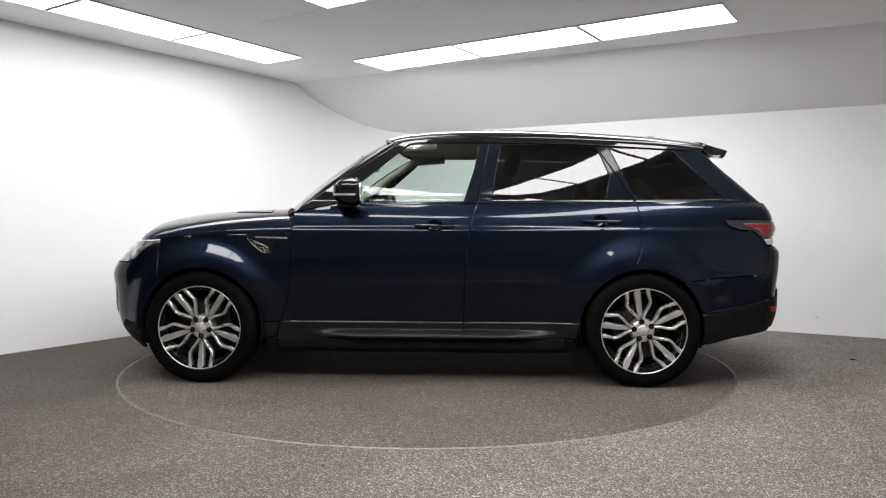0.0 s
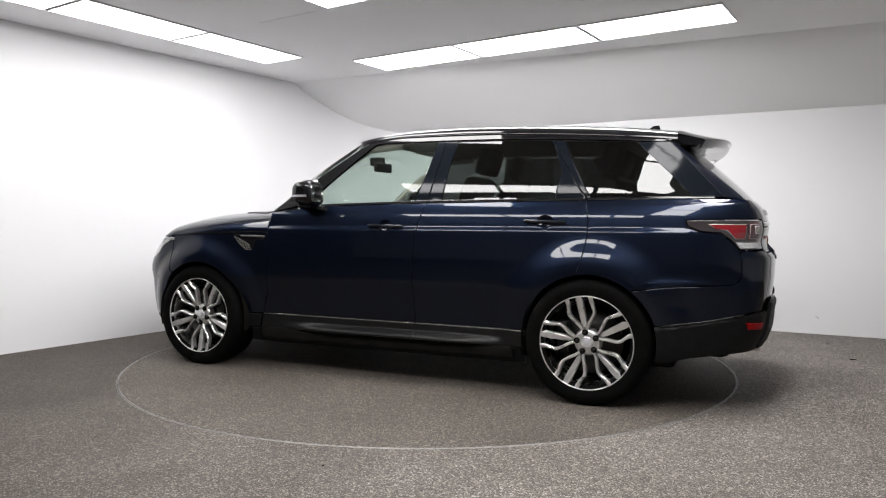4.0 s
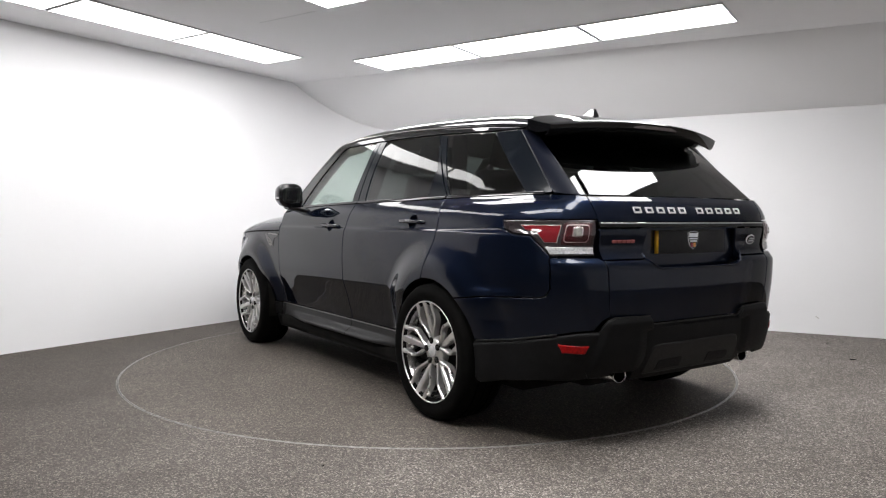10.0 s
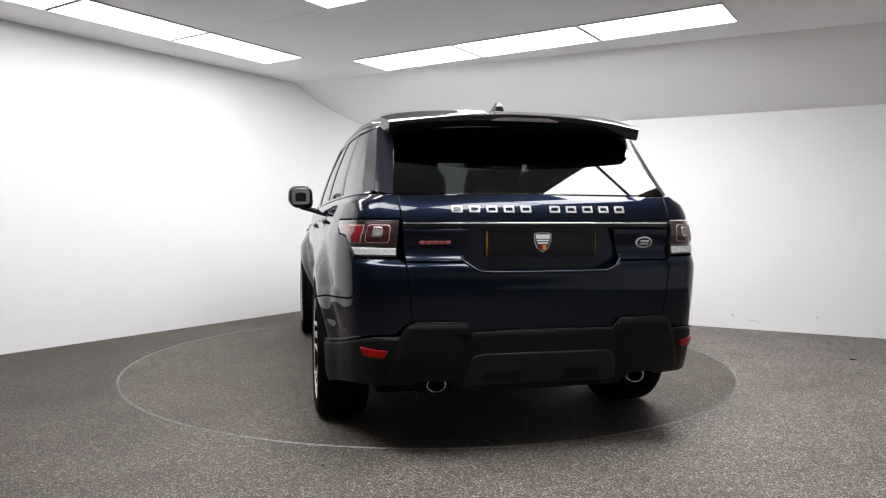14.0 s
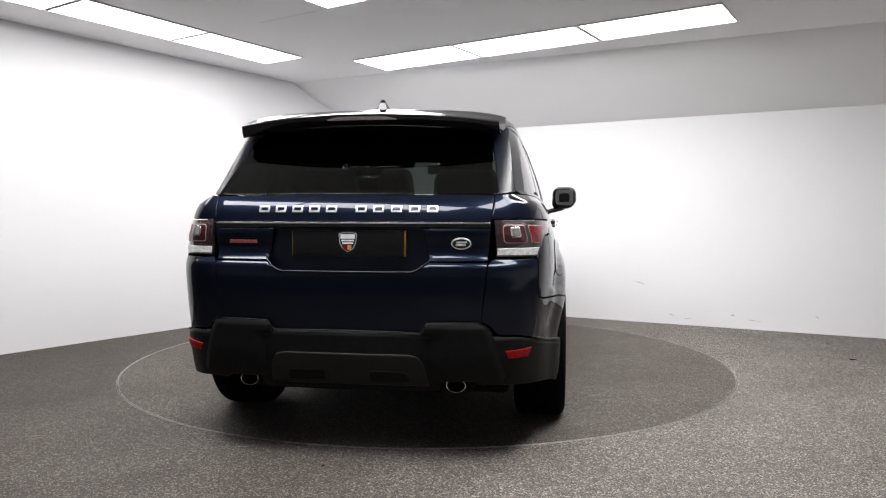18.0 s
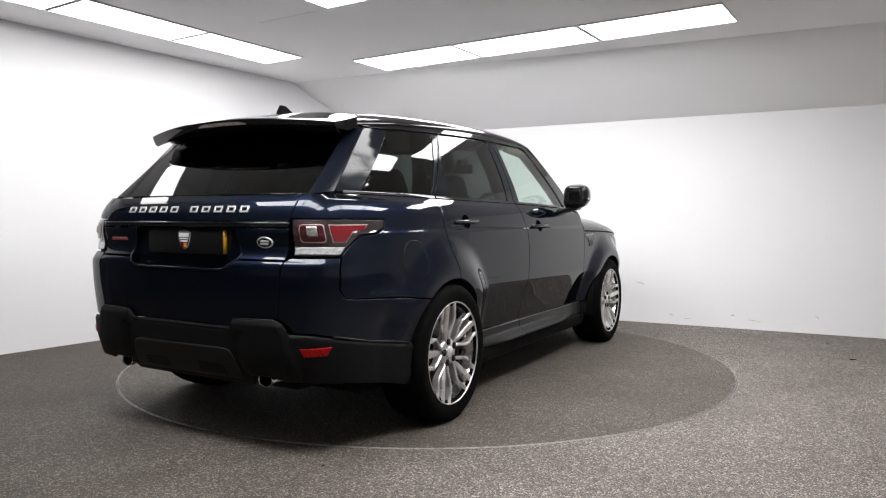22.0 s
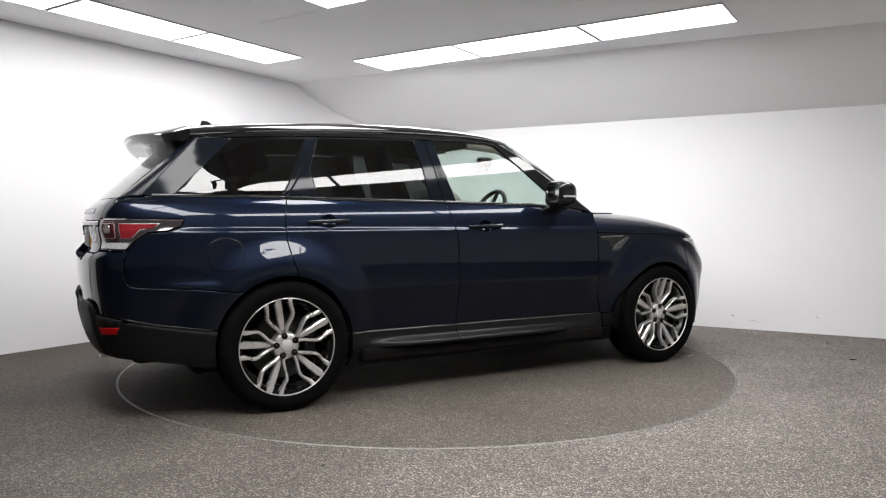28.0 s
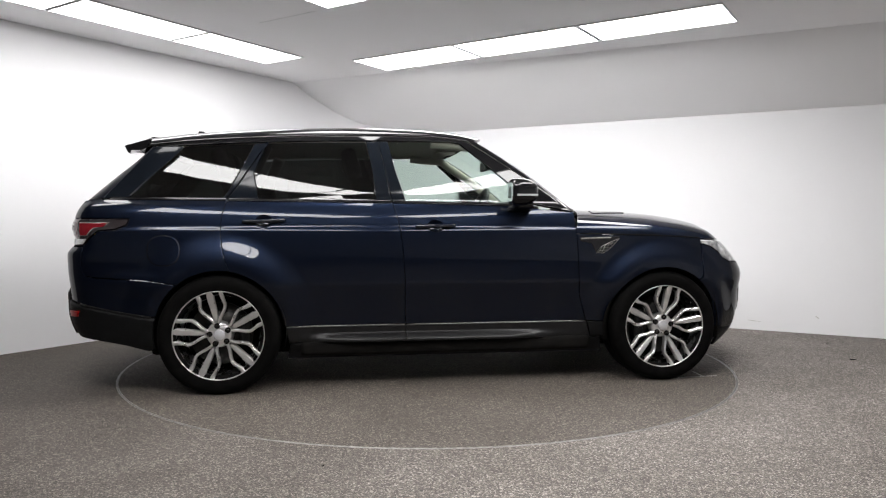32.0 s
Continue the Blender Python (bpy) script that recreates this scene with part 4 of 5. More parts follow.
panel("vent_blade", mixed(xs([(0.88, 0.966), (1.09, 0.972), (1.09, 0.968), (0.88, 0.961)])), STEEL, VENT, "thin bright blade", off=0.006, grid=0.02, gap=0.0005)
panel("fog_vent", [(S_END - 0.80, 0.60), (S_END - 0.72, 0.43), (S_END - 0.50, 0.43), (S_END - 0.50, 0.62)], BLACK_GLOSS, CARS, "gloss black bumper vent", off=0.004)
panel("fog_vent_blade", [(S_END - 0.74, 0.515), (S_END - 0.72, 0.500), (S_END - 0.52, 0.500), (S_END - 0.52, 0.520)], CHROME, CARS, "bright bumper blade", off=0.010)
panel("fog_lamp", [(S_END - 0.72, 0.470), (S_END - 0.70, 0.440), (S_END - 0.54, 0.440), (S_END - 0.54, 0.475)], CLEAR_LENS, CARS, "clear fog lamp", off=0.008)

# fuel flap on the right flank
V, F, N = sheet(mixed(xs([(-1.79 + 0.093 * math.copysign(abs(math.cos(a)) ** 0.8, math.cos(a)), 0.895 + 0.088 * math.copysign(abs(math.sin(a)) ** 0.8, math.sin(a))) for a in np.linspace(0, 2 * math.pi, 33)[:-1]])), skin, gap=0, off=0.0035, grid=0.03, depth=0.006)
link("fuel_flap", mesh_of("fuel_flap", *mirrored(V, F, N)[:2], PAINT, mirrored(V, F, N)[2]), car, SKIN_LABEL)
V, F, N = sheet(mixed(xs([(-1.79 + 0.0985 * math.copysign(abs(math.cos(a)) ** 0.8, math.cos(a)), 0.895 + 0.0935 * math.copysign(abs(math.sin(a)) ** 0.8, math.sin(a))) for a in np.linspace(0, 2 * math.pi, 33)[:-1]])), skin, gap=0, off=0.0012, grid=0.03, depth=0.004, lip=0.001)
link("fuel_flap_seam", mesh_of("fuel_flap_seam", *mirrored(V, F, N)[:2], UNDER, mirrored(V, F, N)[2]), car, "dark seam round the fuel flap")

# ---------------- tail ----------------
tailgate = centre_patch("tailgate", mixed_full([("s", 0, 1.081), ("y", 0.642, 1.081), ("y", 0.652, 1.203), ("s", 0, 1.209)]), PAINT, car, SKIN_LABEL)
centre_patch("tailgate_lower", mixed_full([("s", 0, 0.595), ("y", 0.345, 0.595), ("y", 0.365, 0.633), ("y", 0.604, 0.636), ("y", 0.630, 0.904), ("y", 0.372, 0.904), ("y", 0.335, 0.872), ("y", 0.30, 0.860), ("s", 0, 0.860)]), PAINT, tailgate, SKIN_LABEL, depth=0.05)
panel("tailgate_side", mixed([("y", 0.372, 0.906), ("y", 0.630, 0.906), ("y", 0.642, 1.050), ("y", 0.345, 1.050)]), PAINT, (tailgate, tailgate), SKIN_LABEL, depth=0.05)
centre_patch("tailgate_strip", mixed_full([("s", 0, 1.053), ("y", 0.642, 1.053), ("y", 0.642, 1.079), ("s", 0, 1.079)]), BLACK_GLOSS, tailgate, "gloss black trim strip", off=0.004)
centre_patch("strip_edge", mixed_full([("s", 0, 1.0715), ("y", 0.636, 1.0715), ("y", 0.636, 1.0765), ("s", 0, 1.0765)]), CHROME, tailgate, "thin bright edge of the trim strip", off=0.0065, gap=0.0, depth=0.004, lip=0.001)
outline = [(y, z) for y, z in ((0.0, 0.850), (0.31, 0.850), (0.385, 0.905), (0.365, 1.056), (0.0, 1.056))]
outline += [(-y, z) for y, z in reversed(outline) if y > 0]
recess = bmesh.new()
front = [recess.verts.new((-2.398, y, z)) for y, z in outline]
back = [recess.verts.new((-2.380, y, z)) for y, z in outline]
recess.faces.new(front)
for i in range(len(outline)):
    recess.faces.new((front[i], back[i], back[(i + 1) % len(outline)], front[(i + 1) % len(outline)]))
bmesh.ops.recalc_face_normals(recess, faces=recess.faces)
part("plate_recess", recess, PAINT, tailgate, "dark blue number plate recess", smooth=False)
plate = part("number_plate", box((0.036, 0.520, 0.116), (-2.406, 0, 0.982), 0.003), PLATE_BLACK, tailgate, "blanked black number plate")
for y in (0.262, -0.262):
    part("plate_edge", box((0.034, 0.002, 0.112), (-2.404, math.copysign(0.2606, y), 0.982)), YELLOW, plate, "yellow plate edge")


def shield_shape(w, h, x, z, mat, nm, label):
    pts = [(-0.5, 0.42), (-0.25, 0.5), (0.25, 0.5), (0.5, 0.42), (0.46, 0.0), (0.3, -0.32), (0.0, -0.5), (-0.3, -0.32), (-0.46, 0.0)]
    bm = bmesh.new()
    fr_ = [bm.verts.new((x, a * w, z + b * h)) for a, b in pts]
    bk_ = [bm.verts.new((x + 0.003, a * w, z + b * h)) for a, b in pts]
    bm.faces.new(fr_)
    for i in range(len(pts)):
        j = (i + 1) % len(pts)
        bm.faces.new((fr_[i], bk_[i], bk_[j], fr_[j]))
    bmesh.ops.recalc_face_normals(bm, faces=bm.faces)
    return part(nm, bm, mat, plate, label, smooth=False)


shield_shape(0.085, 0.092, -2.4255, 0.988, LETTER_SILVER, "plate_emblem", "small silver shield emblem")
shield_shape(0.077, 0.084, -2.4265, 0.988, PLATE_BLACK, "emblem_field", "dark emblem field")
part("emblem_bar", box((0.002, 0.066, 0.020), (-2.4275, 0, 1.014)), WHITE_PAINT_DECAL, plate, "pale emblem bar", smooth=False)
part("emblem_bar", box((0.002, 0.060, 0.007), (-2.4275, 0, 0.996)), WHITE_PAINT_DECAL, plate, "pale emblem bar", smooth=False)
part("emblem_bar", box((0.002, 0.050, 0.007), (-2.4275, 0, 0.984)), WHITE_PAINT_DECAL, plate, "pale emblem bar", smooth=False)
part("emblem_stripe", box((0.002, 0.018, 0.022), (-2.4275, 0.012, 0.965)), RED_LENS, plate, "red emblem stripe", smooth=False)
part("emblem_stripe", box((0.002, 0.018, 0.022), (-2.4275, -0.008, 0.965)), ORANGE, plate, "orange emblem stripe", smooth=False)


def on_tail(y, z, off=0.0):
    p = skin(run_at_y(abs(y), z), z)
    return Vector((p[0] - off, p[1] * (1 if y >= 0 else -1), z))


lip = [(y, z) for y, z in ((0.381, 0.930), (0.374, 0.907), (0.340, 0.880), (0.322, 0.867), (0.296, 0.8585), (0.15, 0.8575), (0.0, 0.857))]
lip += [(-y, z) for y, z in reversed(lip[:-1])]
link("recess_lip", mesh_of("recess_lip", *tube([on_tail(y, z, 0.001) for y, z in lip], 0.0055, 8), PAINT), tailgate, "rounded lower lip of the plate recess")


def tail_bar(nm, y, z, w, h, mat, label, off=0.002, thick=0.005):
    """A small raised bar that follows the tail."""
    poly = [(y - w / 2, z - h / 2), (y + w / 2, z - h / 2), (y + w / 2, z + h / 2), (y - w / 2, z + h / 2)]
    poly = [((run_at_y(abs(a), b)) * (1 if a >= 0 else -1), b) for a, b in poly]
    V, F, N = sheet(poly, skin_both, gap=0.0, off=off + thick, grid=0.02, depth=thick, lip=0.0015)
    return link(nm, mesh_of(nm, V, F, mat, N), tailgate, label)


for k, y in enumerate((0.398, 0.318, 0.238, 0.158, 0.078, -0.060, -0.140, -0.222, -0.303, -0.384)):
    for dz in (0.0110, -0.0110):
        tail_bar("badge_bar", y, 1.136 + dz, 0.047, 0.0048, LETTER_SILVER, "silver badge bar")
    for dy in (-0.0208, 0.0208):
        tail_bar("badge_bar", y + dy, 1.136, 0.0054, 0.0172, LETTER_SILVER, "silver badge bar")
for k in range(5):
    tail_bar("badge_bar", 0.555 - 0.028 * k, 0.990, 0.022, 0.012, LETTER_RED, "dull red badge bar")
V, F, N = sheet([((run_at_y(0.512 + 0.042 * math.cos(a), 0.985)) * -1, 0.985 + 0.024 * math.sin(a)) for a in np.linspace(0, 2 * math.pi, 29)[:-1]], skin_both, gap=0, off=0.004, grid=0.03, depth=0.005)
oval = link("oval_badge", mesh_of("oval_badge", V, F, LETTER_SILVER, N), tailgate, "silver-rimmed oval badge")
V, F, N = sheet([((run_at_y(0.512 + 0.036 * math.cos(a), 0.985)) * -1, 0.985 + 0.019 * math.sin(a)) for a in np.linspace(0, 2 * math.pi, 29)[:-1]], skin_both, gap=0, off=0.0055, grid=0.03, depth=0.003)
link("oval_field", mesh_of("oval_field", V, F, BADGE_GREEN, N), tailgate, "dark oval field")
for dy, dz in ((-0.002, 0.006), (0.002, -0.006)):
    tail_bar("badge_bar", -0.512 + dy, 0.985 + dz, 0.045, 0.006, LETTER_SILVER, "silver badge bar", off=0.005, thick=0.002)

# tail lamps
lamp = panel("tail_lamp", [(0.668, 0.924), (0.668, 1.0895), (1.0, 1.0900), (1.183, 1.0880), (1.17, 1.052), (1.10, 1.026), (1.0, 1.019), (0.928, 0.970), (0.884, 0.924)], LAMP_DARK, CARS, "smoked tail lamp", grid=0.03, off=0.002)
panel("red_lens", [(0.850, 1.066), (1.062, 1.066), (1.030, 1.038), (0.965, 1.031), (0.915, 0.985), (0.855, 0.985)], RED_LENS, lamp, "bright red lens", grid=0.02, off=0.006, depth=0.005)
panel("lens_rim", [(0.8465, 1.0690), (1.070, 1.0690), (1.034, 1.0365), (0.967, 1.0290), (0.9165, 0.9825), (0.8510, 0.9825)], LENS_RIM, lamp, "pale lens rim", grid=0.02, off=0.004, depth=0.005)
panel("inner_box", rounded([(0.688, 0.974), (0.838, 0.974), (0.838, 1.079), (0.688, 1.079)], 0.012), RED_DARK, lamp, "dark red lens", grid=0.015, off=0.0035, depth=0.004)
panel("inner_rim", rounded([(0.701, 0.984), (0.829, 0.984), (0.829, 1.071), (0.701, 1.071)], 0.022), LENS_RIM, lamp, "pale lens rim", grid=0.015, off=0.0050, depth=0.004)
panel("inner_lens", rounded([(0.7048, 0.9878), (0.8252, 0.9878), (0.8252, 1.0672), (0.7048, 1.0672)], 0.020), RED_DARK, lamp, "dark red lens", grid=0.015, off=0.0065, depth=0.004)
panel("lamp_eye_rim", rounded([(0.736, 1.010), (0.794, 1.010), (0.794, 1.060), (0.736, 1.060)], 0.014), CHROME, lamp, "bright rim", grid=0.012, off=0.0090, depth=0.006)
panel("lamp_eye", rounded([(0.742, 1.016), (0.788, 1.016), (0.788, 1.054), (0.742, 1.054)], 0.011), EYE_LENS, lamp, "grey reversing lens", grid=0.012, off=0.0108, depth=0.006)
panel("clear_strip", [(0.672, 0.930), (0.672, 0.966), (0.912, 0.968), (0.884, 0.930)], CLEAR_LENS, lamp, "ribbed clear lens strip", grid=0.02, off=0.006, depth=0.005)

# lower bumper in black plastic
def bumper_at(s, z):
    """The lower bumper: a ledge under the paint that catches the light, then a tuck towards the road."""
    p = skin_both(s, z)
    top = np.interp(p[..., 0], [-2.45, -2.36, -2.22, -1.95, -1.84], [0.592, 0.577, 0.545, 0.499, 0.484])
    d = ease((top - np.asarray(z, float)) / 0.022)
    back = ease((-2.22 - p[..., 0]) / 0.12)
    return p + np.stack([-0.018 * d * back, 0.016 * d * np.sign(p[..., 1]) * (1 - back), 0 * d], -1)


def horn_at(s, z):
    """The raised bracket over each exhaust, rolled off towards its edges."""
    p = skin_both(s, z)
    z = np.asarray(z, float)
    y = np.abs(p[..., 1])
    edge = np.interp(z, [0.37, 0.575, 0.62, 0.64], [0.735, 0.675, 0.650, 0.62])
    k = ease((edge - y) / 0.05) * ease((0.652 - z) / 0.046) * np.maximum(ease((y - 0.335) / 0.11), ease((z - 0.555) / 0.03))
    p[..., 0] -= 0.012 + 0.020 * k
    return p


LB = mixed_full([("s", 0, 0.31), ("y", 0.405, 0.31), ("y", 0.425, 0.362), ("y", 0.565, 0.366), ("y", 0.60, 0.345), ("y", 0.68, 0.350), ("x", -2.20, 0.336), ("x", -2.02, 0.308), ("x", -1.88, 0.275)] + xs(arc(-HUB_X, 193, 164, n=8)) + xs([(-1.95, 0.496), (-2.09, 0.516), (-2.22, 0.542), (-2.30, 0.558)]) + [("y", 0.76, 0.574), ("y", 0.66, 0.579), ("y", 0.34, 0.590), ("s", 0, 0.592)])
lower = centre_patch("lower_bumper", LB, PLASTIC, car, "black grained plastic lower bumper", surface=bumper_at, lip=0.005, grid=0.014)
skin_tube("bumper_ledge", [(-1.868, 0.487), (-1.95, 0.498), (-2.02, 0.508), (-2.09, 0.518), (-2.16, 0.5305), (-2.22, 0.544), (-2.27, 0.555), (-2.31, 0.563)], 0.0055, SATIN, (lower, lower), "satin ledge over the lower bumper", 0.008)
panel("bumper_horn", mixed([("y", 0.345, 0.575), ("y", 0.365, 0.632), ("y", 0.585, 0.637), ("y", 0.625, 0.622), ("y", 0.66, 0.575), ("y", 0.715, 0.41), ("y", 0.69, 0.360), ("y", 0.58, 0.358), ("y", 0.565, 0.374), ("y", 0.43, 0.372), ("y", 0.39, 0.385), ("y", 0.35, 0.47)]), PLASTIC, (lower, lower), "black grained plastic", surface=horn_at, depth=0.04, lip=0.003, gap=0.002, grid=0.012)
half = [(0.0, 0.594), (0.18, 0.593), (0.335, 0.591), (0.352, 0.612), (0.366, 0.634), (0.47, 0.637), (0.585, 0.638), (0.625, 0.624), (0.650, 0.592)]
bead = [on_tail(y, z, 0.012 if z < 0.6 else 0.016) for y, z in [(-y, z) for y, z in reversed(half)] + half[1:]]
link("bumper_edge", mesh_of("bumper_edge", *tube(bead, 0.0036, 6), SATIN), lower, "satin upper edge of the lower bumper")
centre_patch("skid_plate", mixed_full([("s", 0, 0.355), ("y", 0.362, 0.355), ("y", 0.345, 0.45), ("y", 0.325, 0.482), ("y", 0.29, 0.490), ("s", 0, 0.490)]), PLASTIC_GREY, lower, "grey plastic skid panel", off=0.024, lip=0.012, depth=0.03)
# no pocket is cut: a darker plate laid on top gives its shade
panel("pocket_shade", mixed([("y", 0.10, 0.368), ("y", 0.285, 0.368), ("y", 0.275, 0.412), ("y", 0.265, 0.420), ("y", 0.11, 0.424), ("y", 0.10, 0.414)]), PLASTIC, (lower, lower), "dark plate for the shade of a pocket in the skid panel", off=0.0262, depth=0.006)
panel("rear_reflector", [(0.715, 0.515), (0.735, 0.478), (0.845, 0.482), (0.862, 0.522)], REFLECTOR, (lower, lower), "red reflector", off=0.020, depth=0.016, grid=0.03)
for y in (0.487, -0.487):
    V, F = lathe([(0.037, 0.16), (0.037, 0.003), (0.0360, 0.0), (0.0340, 0.0), (0.0320, 0.006)], 32)
    tip = link("exhaust_tip", mesh_of("exhaust_tip", [(-2.392 + v[1], y + v[0] * 1.22, 0.347 + v[2] * 0.90) for v in V], F, CHROME), car, "polished steel oval exhaust tip")
    V, F = lathe([(0.0320, 0.006), (0.0315, 0.10), (0.0001, 0.10)], 32)
    link("exhaust_bore", mesh_of("exhaust_bore", [(-2.392 + v[1], y + v[0] * 1.22, 0.347 + v[2] * 0.90) for v in V], F, UNDER), tip, "sooty exhaust bore")

# rear glass and spoiler
def rear_glass_at(p, q):
    """The rear glass over (y, z): leaning forward, bowed towards its sides."""
    p, q = np.broadcast_arrays(np.asarray(p, float), np.asarray(q, float))
    u = (q - 1.208) / 0.336
    x = -2.352 + 0.360 * u - 0.010 * 4 * u * (1 - u) + (0.050 + 0.024 * u) * np.abs(p / (0.674 - 0.062 * u)) ** 2.2
    return np.stack([x, p, q], -1)


def glass_outline(z0, z1, inset=0.0, n=10):
    """Closed outline of the glass between two heights."""
    side = [(0.671 - 0.062 * (z0 + (z1 - z0) * i / n - 1.208) / 0.336 - inset, z0 + (z1 - z0) * i / n) for i in range(n + 1)]
    top = [(y, z1 + 0.014 * (1 - (y / side[-1][0]) ** 2)) for y in np.linspace(side[-1][0], -side[-1][0], 14)[1:-1]]
    return [(-0.33, z0), (0.0, z0), (0.33, z0)] + side + top + [(-y, z) for y, z in reversed(side)]


rear_glass = centre_patch("rear_glass", glass_outline(1.2115, 1.545), GLASS_DARK, car, "dark privacy rear glass", surface=rear_glass_at, off=-0.003, depth=0.005, gap=0.001, grid=0.03)
centre_patch("glass_band", glass_outline(1.375, 1.540, 0.01), UNDER, rear_glass, "black printed upper glass band", surface=rear_glass_at, off=-0.012, depth=0.004, gap=0.001, grid=0.03)


def spoiler_mesh():
    ys = np.linspace(-0.676, 0.676, 49)
    V, F = [], []
    for y in ys:
        w = abs(y) / 0.676
        q = math.copysign(QR * (1 - math.acos(min(1, (abs(y) / 0.715)) ** 1.25) / (math.pi / 2)), y) if y else 0.0
        x0 = -1.925
        xt = -2.195 + 0.115 * w**2.2
        z0 = float(roof_at(x0, q)[2])
        zt = 1.600 - 0.036 * w**2
        slim = 1 - 0.12 * float(ease((w - 0.80) / 0.20))
        over = lambda px: z0 + (zt - z0) * (px - x0) / (xt - x0) + 0.008
        under = lambda px, pz: (px, over(px) - (over(px) - pz) * slim)
        prof = [(x0, z0 + 0.001), (x0 + (xt - x0) * 0.35, z0 + (zt - z0) * 0.42 + 0.002), (x0 + (xt - x0) * 0.7, z0 + (zt - z0) * 0.82 + 0.002), (xt + 0.012, zt + 0.001), (xt, zt - 0.006),
                (xt + 0.020, zt - 0.046), (xt + 0.042, zt - 0.058), under(-2.06, 1.535 - 0.01 * w), under(-1.99, 1.520), under(-1.93, z0 - 0.06)]
        V += [(px, y * (1 - 0.035 * min(1.0, max(0.0, (x0 - px) / 0.16))), pz) for px, pz in prof]
    k = 10
    for i in range(len(ys) - 1):
        for j in range(k):
            q2 = (j + 1) % k
            F.append((i * k + j, i * k + q2, (i + 1) * k + q2, (i + 1) * k + j))
    F.append(tuple(range(k))[::-1])
    F.append(tuple((len(ys) - 1) * k + j for j in range(k)))
    return V, [f[::-1] for f in F]


spoiler = sharp(link("spoiler", mesh_of("spoiler", *spoiler_mesh(), BLACK_GLOSS), car, "gloss black roof spoiler"), 40)
V, F = [], []
for i in range(13):
    y = -0.17 + 0.34 * i / 12
    xb = -2.195 + 0.115 * (abs(y) / 0.655) ** 2.2 - 0.002
    V += [(xb + 0.014, y, 1.567), (xb + 0.007, y, 1.583), (xb + 0.03, y, 1.583), (xb + 0.03, y, 1.567)]
for i in range(12):
    F += [(4 * i + k, 4 * i + (k + 1) % 4, 4 * i + 4 + (k + 1) % 4, 4 * i + 4 + k) for k in range(4)]
F += [(0, 3, 2, 1), (48, 49, 50, 51)]
sharp(link("brake_light", mesh_of("brake_light", V, F, vary(material("grey_red_lens", (0.2, 0.12, 0.12), 0.2, 0.0, 1.0), 120, (0.08, 0.066, 0.066), (0.27, 0.24, 0.24))), spoiler, "unlit high brake light"))
# roof fin
fin_pts = [(-1.60, 0.0), (-1.66, 0.035), (-1.70, 0.062), (-1.735, 0.064), (-1.745, 0.03), (-1.75, 0.0)]
V = [(x, s * (0.028 * (1 - z / 0.09)), 1.672 + z) for s in (1, -1) for x, z in fin_pts]
k = len(fin_pts)
F = [tuple(range(k))[::-1], tuple(range(k, 2 * k))] + [(i, (i + 1) % k, k + (i + 1) % k, k + i) for i in range(k)]
sharp(link("roof_aerial", mesh_of("roof_aerial", V, F, BLACK_GLOSS), car, "gloss black fin aerial"))

